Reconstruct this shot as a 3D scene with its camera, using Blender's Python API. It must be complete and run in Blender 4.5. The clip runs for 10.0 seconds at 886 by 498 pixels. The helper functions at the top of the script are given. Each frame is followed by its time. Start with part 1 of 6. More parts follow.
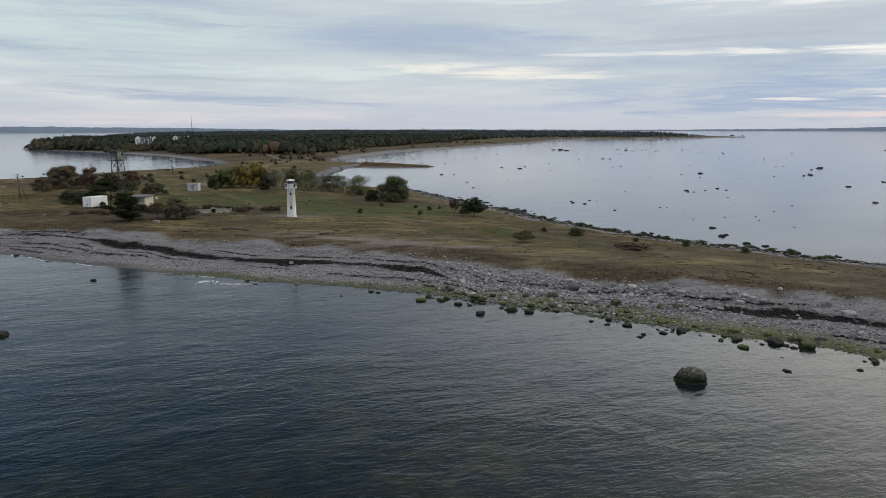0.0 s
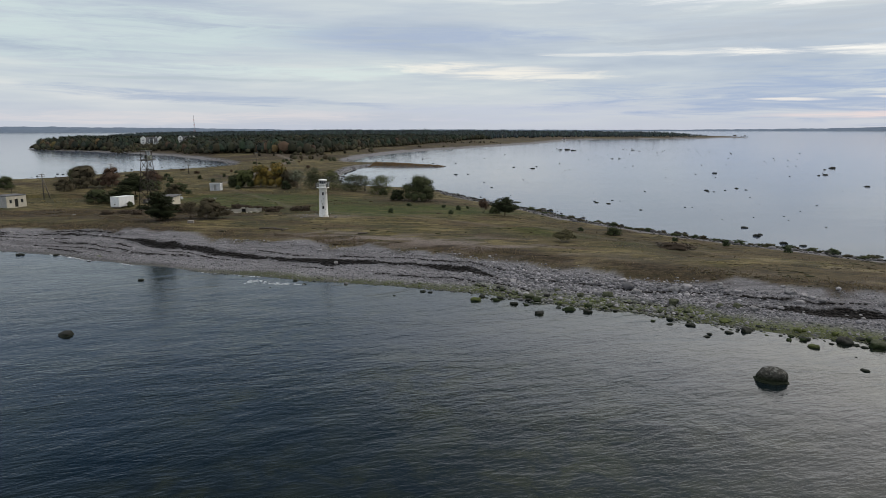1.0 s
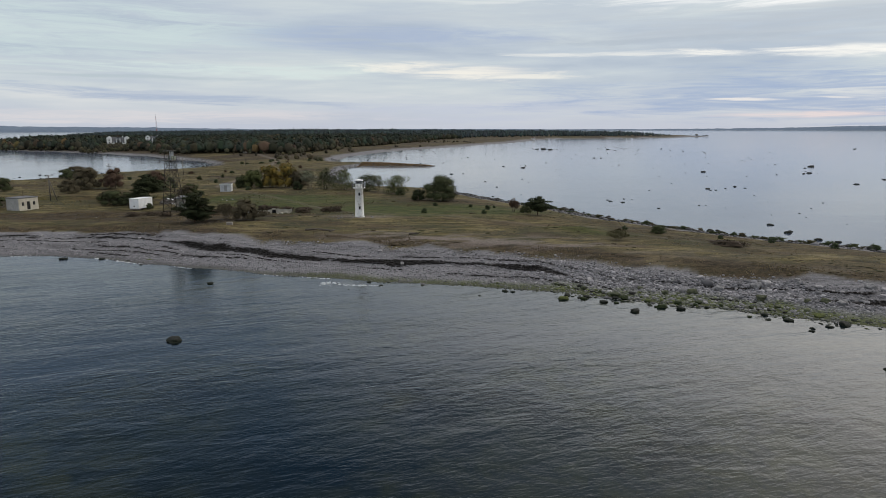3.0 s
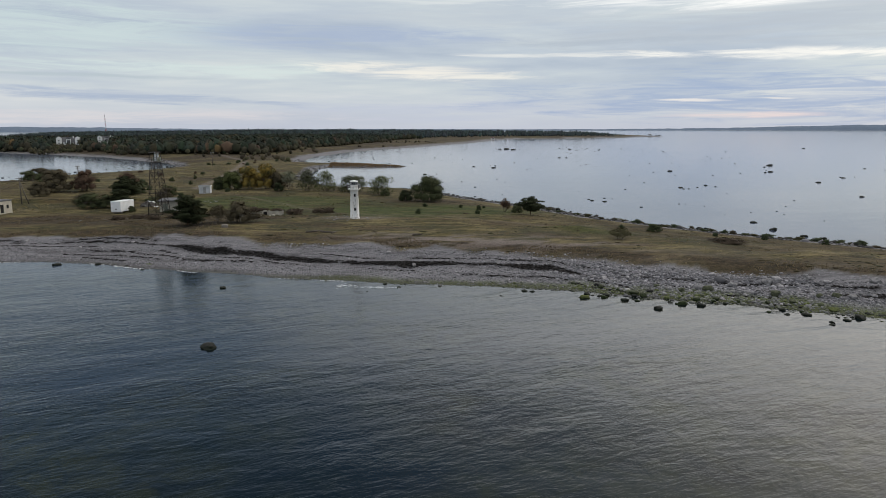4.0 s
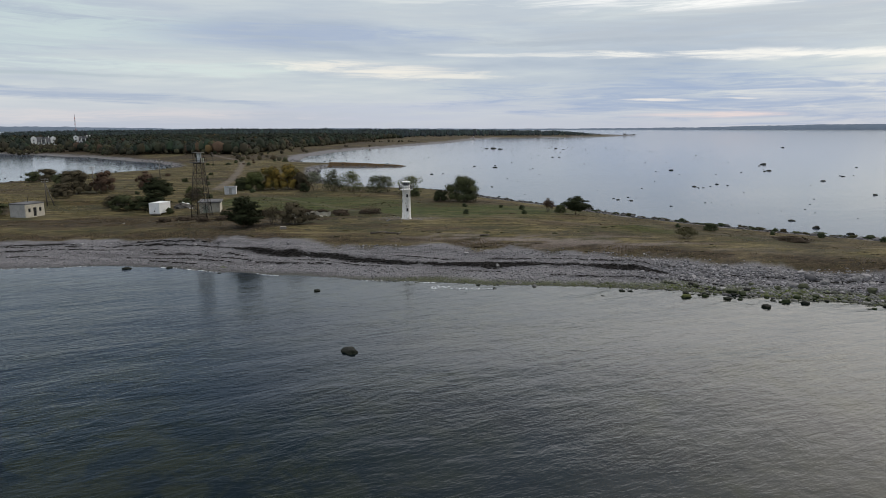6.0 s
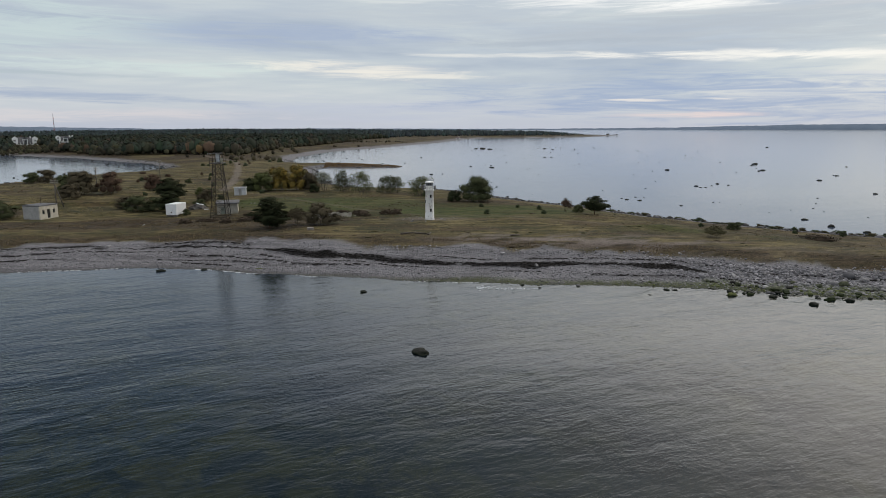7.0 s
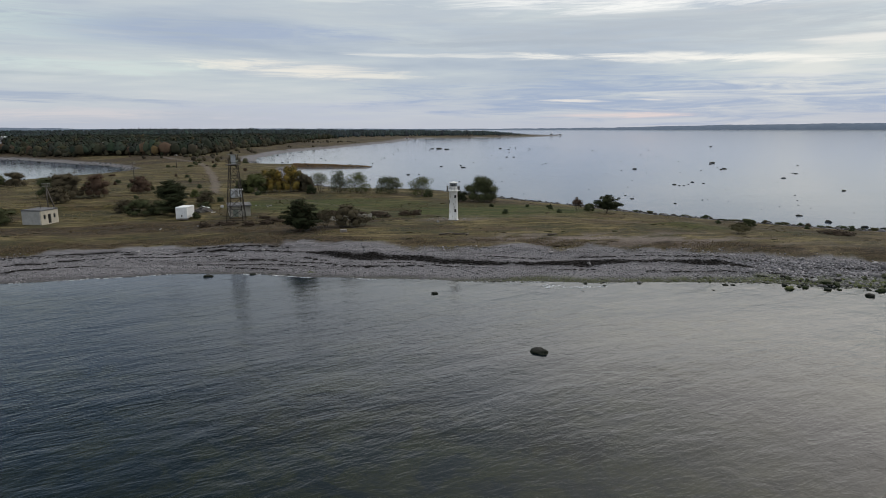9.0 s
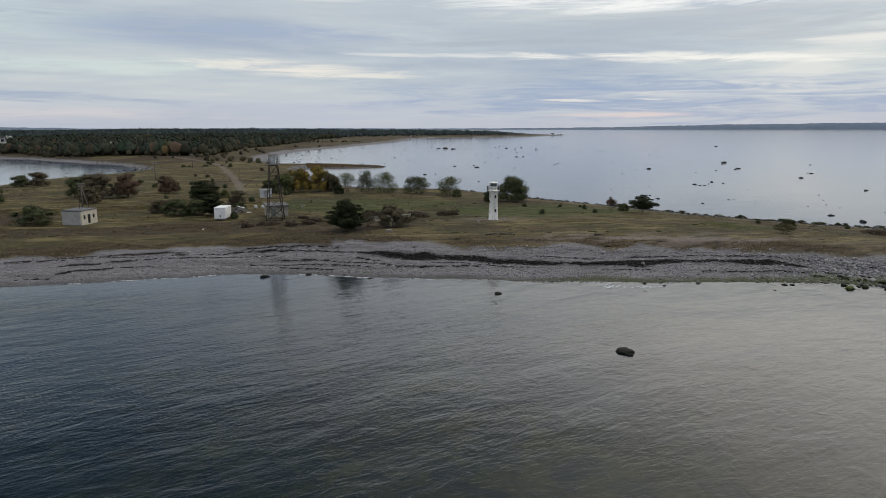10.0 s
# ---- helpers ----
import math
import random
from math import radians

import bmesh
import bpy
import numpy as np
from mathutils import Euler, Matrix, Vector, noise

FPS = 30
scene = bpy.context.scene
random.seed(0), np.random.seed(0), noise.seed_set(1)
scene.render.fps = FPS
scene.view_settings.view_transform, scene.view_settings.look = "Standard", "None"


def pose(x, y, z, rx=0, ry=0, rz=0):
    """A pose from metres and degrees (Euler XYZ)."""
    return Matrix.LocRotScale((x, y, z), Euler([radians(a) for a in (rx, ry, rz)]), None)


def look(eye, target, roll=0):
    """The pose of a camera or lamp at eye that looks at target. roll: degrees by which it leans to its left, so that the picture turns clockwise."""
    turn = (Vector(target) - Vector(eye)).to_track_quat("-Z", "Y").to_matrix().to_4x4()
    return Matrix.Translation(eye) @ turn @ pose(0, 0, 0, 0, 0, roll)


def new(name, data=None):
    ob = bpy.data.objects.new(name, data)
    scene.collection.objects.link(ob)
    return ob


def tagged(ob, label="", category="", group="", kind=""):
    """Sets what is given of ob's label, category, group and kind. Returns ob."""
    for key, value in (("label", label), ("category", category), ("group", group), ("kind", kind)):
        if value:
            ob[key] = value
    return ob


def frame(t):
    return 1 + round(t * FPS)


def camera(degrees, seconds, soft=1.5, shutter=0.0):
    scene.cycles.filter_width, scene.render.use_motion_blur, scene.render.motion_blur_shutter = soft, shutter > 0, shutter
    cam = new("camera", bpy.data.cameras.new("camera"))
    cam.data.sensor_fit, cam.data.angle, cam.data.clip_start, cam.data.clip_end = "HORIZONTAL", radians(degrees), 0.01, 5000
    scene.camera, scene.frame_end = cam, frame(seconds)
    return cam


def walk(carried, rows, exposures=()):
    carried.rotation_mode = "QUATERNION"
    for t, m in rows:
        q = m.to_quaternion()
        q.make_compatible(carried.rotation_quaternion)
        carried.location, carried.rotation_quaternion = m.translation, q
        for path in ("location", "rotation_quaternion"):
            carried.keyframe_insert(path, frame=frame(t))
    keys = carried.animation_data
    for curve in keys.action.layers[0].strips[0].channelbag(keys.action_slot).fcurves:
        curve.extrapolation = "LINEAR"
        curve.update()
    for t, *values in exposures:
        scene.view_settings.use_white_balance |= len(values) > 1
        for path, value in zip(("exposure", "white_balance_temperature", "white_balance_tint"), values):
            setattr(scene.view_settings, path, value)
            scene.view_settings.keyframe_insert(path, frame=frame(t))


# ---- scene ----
cam = camera(67.9, 10.0, soft=0.62)
PATH = [
    (0, (2.508, 0.836, 21.849), (2.382, 2.799, 21.492), -0.1),
    (0.5, (-0.91, 0.705, 21.806), (-1.036, 2.669, 21.449), -0.1),
    (1, (-4.57, 0.504, 21.778), (-4.696, 2.468, 21.421), -0.1),
    (1.5, (-8.471, 0.171, 21.811), (-8.589, 2.135, 21.455), -0.2),
    (2, (-12.465, -0.007, 21.806), (-12.549, 1.959, 21.45), -0.1),
    (2.5, (-16.579, -0.142, 21.868), (-16.624, 1.825, 21.511), -0.1),
    (2.7, (-18.225, -0.19, 21.887), (-18.266, 1.778, 21.529), -0.1),
    (3.8, (-27.66, -0.06, 21.99), (-27.56, 1.904, 21.63), -0.1),
    (4, (-29.343, 0.055, 22.04), (-29.227, 2.019, 21.681), -0.1),
    (4.5, (-33.658, 0.361, 22.085), (-33.477, 2.32, 21.725), -0.1),
    (5, (-37.987, 0.868, 22.11), (-37.785, 2.825, 21.75), -0.1),
    (5.5, (-42.282, 1.363, 22.175), (-42.083, 3.32, 21.815), -0.1),
    (6, (-46.682, 1.844, 22.221), (-46.481, 3.801, 21.86), -0.1),
    (7.5, (-60.069, 3.484, 22.338), (-59.767, 5.427, 21.977), -0.1),
    (8, (-64.485, 4.202, 22.399), (-64.137, 6.138, 22.037), -0.1),
    (8.5, (-68.852, 5.026, 22.358), (-68.459, 6.954, 21.998), -0.1),
    (9, (-73.123, 5.896, 22.397), (-72.693, 7.816, 22.036), -0.1),
    (9.5, (-77.64, 6.804, 22.489), (-77.208, 8.723, 22.127), -0.1),
    (10, (-81.912, 7.74, 22.519), (-81.477, 9.658, 22.157), -0.1),
]
walk(cam, [(t, look(eye, target, roll)) for t, eye, target, roll in PATH], [(0, 0.02), (4, 0.01), (6, -0.02), (8, -0.07), (10, -0.10)])

# ---------------------------------------------------------------- sky and sun
SUN_DIR = Vector((0.76, 0.28, 0.58)).normalized()
world = bpy.data.worlds.new("overcast_sky")
scene.world = world
world.use_nodes = True
wn, wl = world.node_tree.nodes, world.node_tree.links
wn.clear()


def wnode(kind, **values):
    n = wn.new(kind)
    for key, value in values.items():
        n.inputs[key].default_value = value
    return n


def wmath(op, a, b=None):
    n = wn.new("ShaderNodeMath")
    n.operation = op
    for i, v in enumerate((a, b)):
        if v is None:
            continue
        if isinstance(v, (int, float)):
            n.inputs[i].default_value = v
        else:
            wl.new(v, n.inputs[i])
    return n.outputs[0]


def wramp(fac, stops):
    r = wn.new("ShaderNodeValToRGB")
    while len(r.color_ramp.elements) < len(stops):
        r.color_ramp.elements.new(0.5)
    for e, (p, c) in zip(r.color_ramp.elements, stops):
        e.position, e.color = p, (*c, 1)
    wl.new(fac, r.inputs[0])
    return r.outputs[0]


def wmix(fac, a, b, blend="MIX"):
    m = wn.new("ShaderNodeMix")
    m.data_type, m.blend_type = "RGBA", blend
    for sock, v in ((m.inputs[0], fac), (m.inputs[6], a), (m.inputs[7], b)):
        if isinstance(v, (int, float)):
            sock.default_value = v
        elif isinstance(v, tuple):
            sock.default_value = (*v, 1)
        else:
            wl.new(v, sock)
    return m.outputs[2]


coord = wn.new("ShaderNodeTexCoord")
split = wn.new("ShaderNodeSeparateXYZ")
wl.new(coord.outputs["Generated"], split.inputs[0])
dx, dy, dz = split.outputs


def cloud_noise(scale, offset, tilt, detail, rough, warp):
    m = wn.new("ShaderNodeMapping")
    m.inputs["Scale"].default_value = scale
    m.inputs["Location"].default_value = offset
    m.inputs["Rotation"].default_value = (0, radians(tilt), 0)
    wl.new(coord.outputs["Generated"], m.inputs[0])
    t = wnode("ShaderNodeTexNoise", Scale=1.0, Detail=detail, Roughness=rough, Distortion=warp)
    wl.new(m.outputs[0], t.inputs["Vector"])
    return t.outputs[0]


# long, nearly level banks of cloud with thinner veils across them
sheet = cloud_noise((1.5, 1.5, 12.0), (4.3, 1.7, 2.0), 0.6, 5, 0.55, 0.5)
veil = cloud_noise((3.4, 3.4, 34.0), (7.4, 2.2, 0.6), -1.0, 5, 0.6, 0.4)
mass = wmath("ADD", wmath("MULTIPLY", sheet, 0.72), wmath("MULTIPLY", veil, 0.28))
clouds = wramp(mass, [(0.38, (0.44, 0.51, 0.61)), (0.46, (0.53, 0.595, 0.67)), (0.53, (0.62, 0.68, 0.71)), (0.62, (0.78, 0.80, 0.78))])
# evening glow low over the horizon and towards the sun, duller blue sky away from it
glow = wramp(dz, [(0.0, (1, 1, 1)), (0.07, (0, 0, 0))])
clouds = wmix(wmath("MULTIPLY", glow, 0.75), clouds, (0.56, 0.59, 0.69))
# single banks of cloud: compass angle and its half width, height and half depth, slope, colour, strength
compass = wmath("ARCTAN2", dx, dy)
wisp = cloud_noise((7.0, 7.0, 95.0), (1.4, 5.2, 3.6), 1.2, 7, 0.66, 0.7)
wander = wmath("MULTIPLY", wmath("SUBTRACT", sheet, 0.5), 0.035)


def bank(clouds, a0, wide, z0, deep, slope, colour, strength):
    u = wmath("SUBTRACT", compass, a0)
    v = wmath("SUBTRACT", wmath("ADD", dz, wander), wmath("ADD", wmath("MULTIPLY", u, slope), z0))
    u, v = wmath("DIVIDE", u, wide), wmath("DIVIDE", v, deep)
    r2 = wmath("ADD", wmath("MULTIPLY", u, u), wmath("MULTIPLY", v, v))
    body = wmath("ADD", wmath("SUBTRACT", 1.0, r2), wmath("MULTIPLY", wmath("SUBTRACT", wisp, 0.5), 3.6))
    return wmix(wmath("MULTIPLY", wramp(wmath("MULTIPLY", body, 0.55), [(0.0, (0, 0, 0)), (0.2, (0.16, 0.16, 0.16)), (0.55, (0.8, 0.8, 0.8)), (0.8, (1, 1, 1))]), strength), clouds, colour)


for spec in ((-0.52, 0.34, 0.125, 0.050, 0.0, (0.65, 0.765, 0.75), 0.75), (0.55, 0.46, 0.132, 0.034, 0.0, (0.50, 0.545, 0.60), 0.75), (0.10, 0.30, 0.158, 0.018, 0.0, (0.56, 0.61, 0.66), 0.6),
             (-0.40, 0.40, 0.018, 0.014, 0.0, (0.76, 0.72, 0.735), 0.75), (0.06, 0.30, 0.030, 0.022, 0.0, (0.53, 0.58, 0.71), 0.75), (0.56, 0.48, 0.042, 0.040, 0.0, (0.345, 0.44, 0.63), 1.0),
             (0.57, 0.40, 0.178, 0.025, 0.0, (1.10, 1.09, 1.05), 1.0), (0.10, 0.26, 0.183, 0.008, 0.0, (0.80, 0.83, 0.82), 0.7), (-0.08, 0.25, 0.127, 0.021, 0.02, (0.40, 0.48, 0.645), 0.9),
             (-0.42, 0.30, 0.048, 0.008, -0.045, (0.39, 0.47, 0.62), 0.9), (-0.45, 0.22, 0.069, 0.003, 0.0, (0.47, 0.55, 0.60), 0.75), (-0.24, 0.24, 0.083, 0.013, 0.0, (0.70, 0.80, 0.78), 0.85),
             (0.00, 0.17, 0.082, 0.013, -0.045, (0.94, 0.90, 0.82), 0.95), (0.13, 0.14, 0.073, 0.004, -0.02, (0.88, 0.86, 0.80), 0.85), (0.54, 0.33, 0.095, 0.0080, -0.018, (1.04, 1.01, 0.94), 1.0),
             (0.22, 0.16, 0.101, 0.004, -0.01, (0.86, 0.86, 0.83), 0.8), (0.82, 0.14, 0.112, 0.007, 0.0, (0.94, 0.92, 0.87), 0.85), (0.74, 0.16, 0.072, 0.003, -0.01, (0.78, 0.79, 0.80), 0.7),
             (0.41, 0.055, 0.0415, 0.0022, 0.0, (0.92, 0.87, 0.82), 0.95), (0.52, 0.03, 0.045, 0.0018, 0.0, (0.92, 0.87, 0.82), 0.95), (0.47, 0.12, 0.0205, 0.0062, 0.0, (0.90, 0.75, 0.72), 1.0),
             (-0.36, 0.28, 0.108, 0.004, 0.0, (0.52, 0.60, 0.66), 0.55), (0.30, 0.24, 0.118, 0.005, 0.0, (0.44, 0.50, 0.58), 0.6), (0.60, 0.30, 0.152, 0.005, 0.0, (0.60, 0.63, 0.66), 0.6)):
    clouds = bank(clouds, *spec)
# above the low streaks: heavy blue cloud away from the sun, thin bright cloud towards it
flat_len = wmath("SQRT", wmath("MAXIMUM", wmath("SUBTRACT", 1.0, wmath("MULTIPLY", dz, dz)), 0.0001))
toward = wmath("DIVIDE", wmath("ADD", wmath("MULTIPLY", dx, 0.866), wmath("MULTIPLY", dy, 0.5)), flat_len)
upper = wramp(wmath("ADD", wmath("MULTIPLY", toward, 0.5), 0.5), [(0.0, (1.2, 1.21, 1.23)), (0.16, (0.95, 0.97, 1.0)), (0.30, (0.08, 0.13, 0.21)), (0.50, (0.055, 0.095, 0.165)), (0.70, (0.09, 0.15, 0.25)), (0.86, (0.40, 0.45, 0.52)), (0.945, (1.05, 1.02, 0.98)), (1.0, (1.75, 1.62, 1.5))])
upper = wmix(1.0, upper, wramp(mass, [(0.36, (0.8, 0.8, 0.8)), (0.62, (1.2, 1.2, 1.2))]), "MULTIPLY")
facing = wmath("ADD", wmath("MULTIPLY", toward, 0.5), 0.5)
middle = wramp(facing, [(0.35, (0.26, 0.37, 0.53)), (0.62, (0.33, 0.45, 0.63)), (0.86, (1.50, 1.52, 1.54)), (1.0, (2.15, 2.05, 1.90))])
clouds = wmix(wramp(dz, [(0.195, (0, 0, 0)), (0.27, (1, 1, 1))]), clouds, middle)
clouds = wmix(wramp(dz, [(0.32, (0, 0, 0)), (0.48, (1, 1, 1))]), clouds, upper)
clouds = wmix(wramp(dz, [(0.76, (0, 0, 0)), (0.95, (1, 1, 1))]), clouds, (1.75, 1.74, 1.73))
nishita = wn.new("ShaderNodeTexSky")
nishita.sky_type, nishita.sun_disc = "NISHITA", False
nishita.sun_elevation, nishita.sun_rotation = math.asin(SUN_DIR.z), math.atan2(SUN_DIR.x, SUN_DIR.y)
clear = wmix(1.0, nishita.outputs[0], (0.09, 0.09, 0.09), "MULTIPLY")
backg = wn.new("ShaderNodeBackground")
wl.new(wmix(0.92, clear, clouds), backg.inputs["Color"])
backg.inputs["Strength"].default_value = 1.0
wl.new(backg.outputs[0], wn.new("ShaderNodeOutputWorld").inputs[0])

sun = new("sun", bpy.data.lights.new("sun", "SUN"))
sun.data.energy, sun.data.angle, sun.data.color = 0.7, radians(30), (1.0, 0.93, 0.84)
sun.matrix_world = look(SUN_DIR * 200, (0, 0, 0))

# ---------------------------------------------------------------- material helpers


class Mat:
    """A node material with short helpers."""

    def __init__(self, name, rough=0.8, metal=0.0, spec=0.5):
        self.m = bpy.data.materials.new(name)
        self.m.use_nodes = True
        self.n, self.l = self.m.node_tree.nodes, self.m.node_tree.links
        self.b = self.n["Principled BSDF"]
        self.b.inputs["Roughness"].default_value = rough
        self.b.inputs["Metallic"].default_value = metal
        self.b.inputs["Specular IOR Level"].default_value = spec
        self.tc = self.n.new("ShaderNodeTexCoord")
        self.geo = self.n.new("ShaderNodeNewGeometry")

    def set(self, sock, v):
        if isinstance(v, (int, float)):
            sock.default_value = v
        elif isinstance(v, tuple):
            sock.default_value = (*v, 1) if len(v) == 3 and sock.type == "RGBA" else v
        else:
            self.l.new(v, sock)

    def pos(self, scale=(1, 1, 1), turn=0, local=False):
        p = self.n.new("ShaderNodeMapping")
        p.vector_type = "TEXTURE"
        p.inputs["Scale"].default_value = [1 / s for s in scale]
        p.inputs["Rotation"].default_value = (0, 0, radians(turn))
        self.l.new(self.tc.outputs["Object"] if local else self.geo.outputs["Position"], p.inputs[0])
        return p.outputs[0]

    def noise(self, scale, detail=3, rough=0.55, stretch=(1, 1, 1), turn=0, warp=0.0, local=False):
        t = self.n.new("ShaderNodeTexNoise")
        for k, v in (("Scale", scale), ("Detail", detail), ("Roughness", rough), ("Distortion", warp)):
            t.inputs[k].default_value = v
        self.l.new(self.pos(stretch, turn, local), t.inputs["Vector"])
        return t.outputs[0]

    def cells(self, scale, feature="F1", stretch=(1, 1, 1)):
        t = self.n.new("ShaderNodeTexVoronoi")
        t.feature = feature
        t.inputs["Scale"].default_value = scale
        self.l.new(self.pos(stretch), t.inputs["Vector"])
        return t

    def ramp(self, fac, stops):
        r = self.n.new("ShaderNodeValToRGB")
        while len(r.color_ramp.elements) < len(stops):
            r.color_ramp.elements.new(0.5)
        for e, (p, c) in zip(r.color_ramp.elements, stops):
            e.position, e.color = p, (*c, 1) if isinstance(c, tuple) else (c, c, c, 1)
        self.l.new(fac, r.inputs[0])
        return r.outputs[0]

    def mix(self, fac, a, b, blend="MIX"):
        m = self.n.new("ShaderNodeMix")
        m.data_type, m.blend_type = "RGBA", blend
        for sock, v in ((m.inputs[0], fac), (m.inputs[6], a), (m.inputs[7], b)):
            self.set(sock, v)
        return m.outputs[2]

    def math(self, op, a, b=0.5, clamp=False):
        m = self.n.new("ShaderNodeMath")
        m.operation, m.use_clamp = op, clamp
        self.set(m.inputs[0], a)
        self.set(m.inputs[1], b)
        return m.outputs[0]

    def attr(self, name):
        a = self.n.new("ShaderNodeAttribute")
        a.attribute_name = name
        return a

    def island(self):
        return self.geo.outputs["Random Per Island"]

    def object_random(self):
        return self.n.new("ShaderNodeObjectInfo").outputs["Random"]

    def color(self, v):
        self.set(self.b.inputs["Base Color"], v)
        return self

    def bump(self, height, strength=0.4, distance=0.05):
        b = self.n.new("ShaderNodeBump")
        b.inputs["Strength"].default_value, b.inputs["Distance"].default_value = strength, distance
        self.l.new(height, b.inputs["Height"])
        self.l.new(b.outputs[0], self.b.inputs["Normal"])
        return self


def plain(name, a, b, scale=2.0, rough=0.8, metal=0.0, bump=0.3, spec=0.4):
    """Weathered surface between two colours, with a coarse and a fine grain."""
    k = Mat(name, rough, metal, spec)
    big, fine = k.noise(scale, 4, 0.6), k.noise(scale * 9, 3, 0.6)
    f = k.ramp(k.math("ADD", k.math("MULTIPLY", big, 0.7), k.math("MULTIPLY", fine, 0.3)), [(0.36, 0.0), (0.64, 1.0)])
    k.color(k.mix(f, a, b)).bump(fine, bump, 0.03)
    return k.m


def leaf_mat(name, dark, light, other=None, rough=0.75):
    k = Mat(name, rough, 0, 0.1)
    c = k.mix(k.math("ADD", k.math("MULTIPLY", k.island(), 0.5), 0.2), dark, light)
    if other:
        c = k.mix(k.ramp(k.noise(0.55, 3, 0.6), [(0.47, 0.0), (0.6, 0.85)]), c, other)
    k.color(c)
    return k.m


# ---------------------------------------------------------------- materials
M = {}
M["white_render"] = plain("whitewashed_masonry", (0.78, 0.775, 0.75), (0.87, 0.87, 0.85), 1.4, 0.85)
_k = Mat("peeling_whitewash", 0.85, 0, 0.3)
_peel = _k.ramp(_k.noise(1.6, 6, 0.7, (1, 1, 0.5)), [(0.57, 0.0), (0.64, 1.0)])
_rain = _k.ramp(_k.noise(5.0, 3, 0.6, (1, 1, 0.07)), [(0.5, 0.0), (0.75, 0.45)])
_k.color(_k.mix(_rain, _k.mix(_peel, (0.86, 0.855, 0.83), (0.42, 0.37, 0.32)), (0.55, 0.53, 0.48))).bump(_k.noise(14, 4), 0.35, 0.03)
M["lighthouse"] = _k.m
M["white_metal"] = plain("white_painted_sheet_metal", (0.70, 0.71, 0.71), (0.80, 0.81, 0.80), 0.9, 0.55, 0.0, 0.1)
M["silicate"] = plain("pale_silicate_brick", (0.30, 0.275, 0.225), (0.42, 0.395, 0.33), 1.2, 0.9)
M["hut_wall"] = plain("pale_plastered_block", (0.42, 0.385, 0.31), (0.58, 0.54, 0.45), 0.9, 0.9)
M["grey_wall"] = plain("grey_plaster", (0.26, 0.26, 0.25), (0.37, 0.365, 0.35), 0.9, 0.9)
M["shed_wall"] = plain("pale_grey_boards", (0.46, 0.47, 0.48), (0.60, 0.61, 0.61), 0.9, 0.8)
M["concrete"] = plain("old_concrete", (0.17, 0.15, 0.13), (0.30, 0.27, 0.235), 1.1, 0.92, 0, 0.6)
M["felt"] = plain("weathered_roofing_felt", (0.07, 0.07, 0.072), (0.15, 0.15, 0.155), 0.8, 0.9)
# near-black colour that stands for the shade inside openings
M["dark_opening"] = plain("dark_unlit_interior", (0.012, 0.012, 0.012), (0.03, 0.028, 0.025), 2, 0.9)
M["rust"] = plain("rusty_steel", (0.020, 0.017, 0.015), (0.048, 0.036, 0.028), 3, 0.85, 0.0)
M["grey_steel"] = plain("galvanised_steel", (0.25, 0.26, 0.27), (0.38, 0.39, 0.40), 2, 0.5, 0.7, 0.1)
M["deck_wood"] = plain("tarred_grey_planks", (0.06, 0.055, 0.05), (0.14, 0.13, 0.12), 3, 0.85)
M["pole_wood"] = plain("weathered_pole_timber", (0.07, 0.06, 0.05), (0.16, 0.14, 0.12), 3, 0.9)
M["bark"] = plain("grey_brown_bark", (0.06, 0.05, 0.04), (0.14, 0.12, 0.10), 5, 0.95, 0, 0.6)
M["pine_bark"] = plain("pine_bark", (0.08, 0.05, 0.035), (0.17, 0.10, 0.06), 5, 0.95, 0, 0.6)
M["red_tile"] = plain("red_tile_roof", (0.075, 0.035, 0.03), (0.11, 0.052, 0.043), 0.6, 0.8)
M["grey_tile"] = plain("grey_sheet_roof", (0.055, 0.056, 0.06), (0.10, 0.10, 0.105), 0.6, 0.7)
M["glass_dark"] = plain("window_glass", (0.02, 0.025, 0.03), (0.03, 0.035, 0.04), 1, 0.08, 0, 0.0, 0.6)
M["ceramic"] = plain("white_ceramic", (0.7, 0.7, 0.68), (0.8, 0.8, 0.78), 4, 0.3)
M["green_board"] = plain("faded_green_board", (0.16, 0.18, 0.15), (0.24, 0.26, 0.21), 2, 0.85)
M["mast_red"] = plain("red_mast_paint", (0.32, 0.09, 0.07), (0.38, 0.12, 0.09), 0.3, 0.7)
M["leaf_green"] = leaf_mat("olive_autumn_leaves", (0.045, 0.055, 0.020), (0.115, 0.125, 0.045))
M["leaf_dark"] = leaf_mat("dark_alder_leaves", (0.030, 0.038, 0.018), (0.075, 0.082, 0.036))
M["leaf_yellow"] = leaf_mat("yellowing_leaves", (0.13, 0.098, 0.024), (0.27, 0.180, 0.040), (0.085, 0.080, 0.03))
M["leaf_brown"] = leaf_mat("brown_thinning_leaves", (0.042, 0.036, 0.022), (0.092, 0.076, 0.046))
M["leaf_rust"] = leaf_mat("reddish_brown_leaves", (0.046, 0.030, 0.021), (0.095, 0.060, 0.039))
M["leaf_olive"] = leaf_mat("olive_brown_leaves", (0.040, 0.038, 0.019), (0.080, 0.074, 0.036))
M["leaf_soft"] = leaf_mat("fading_olive_leaves", (0.058, 0.054, 0.028), (0.115, 0.105, 0.052))
M["leaf_pale"] = leaf_mat("pale_silvery_leaves", (0.09, 0.10, 0.065), (0.19, 0.20, 0.14))
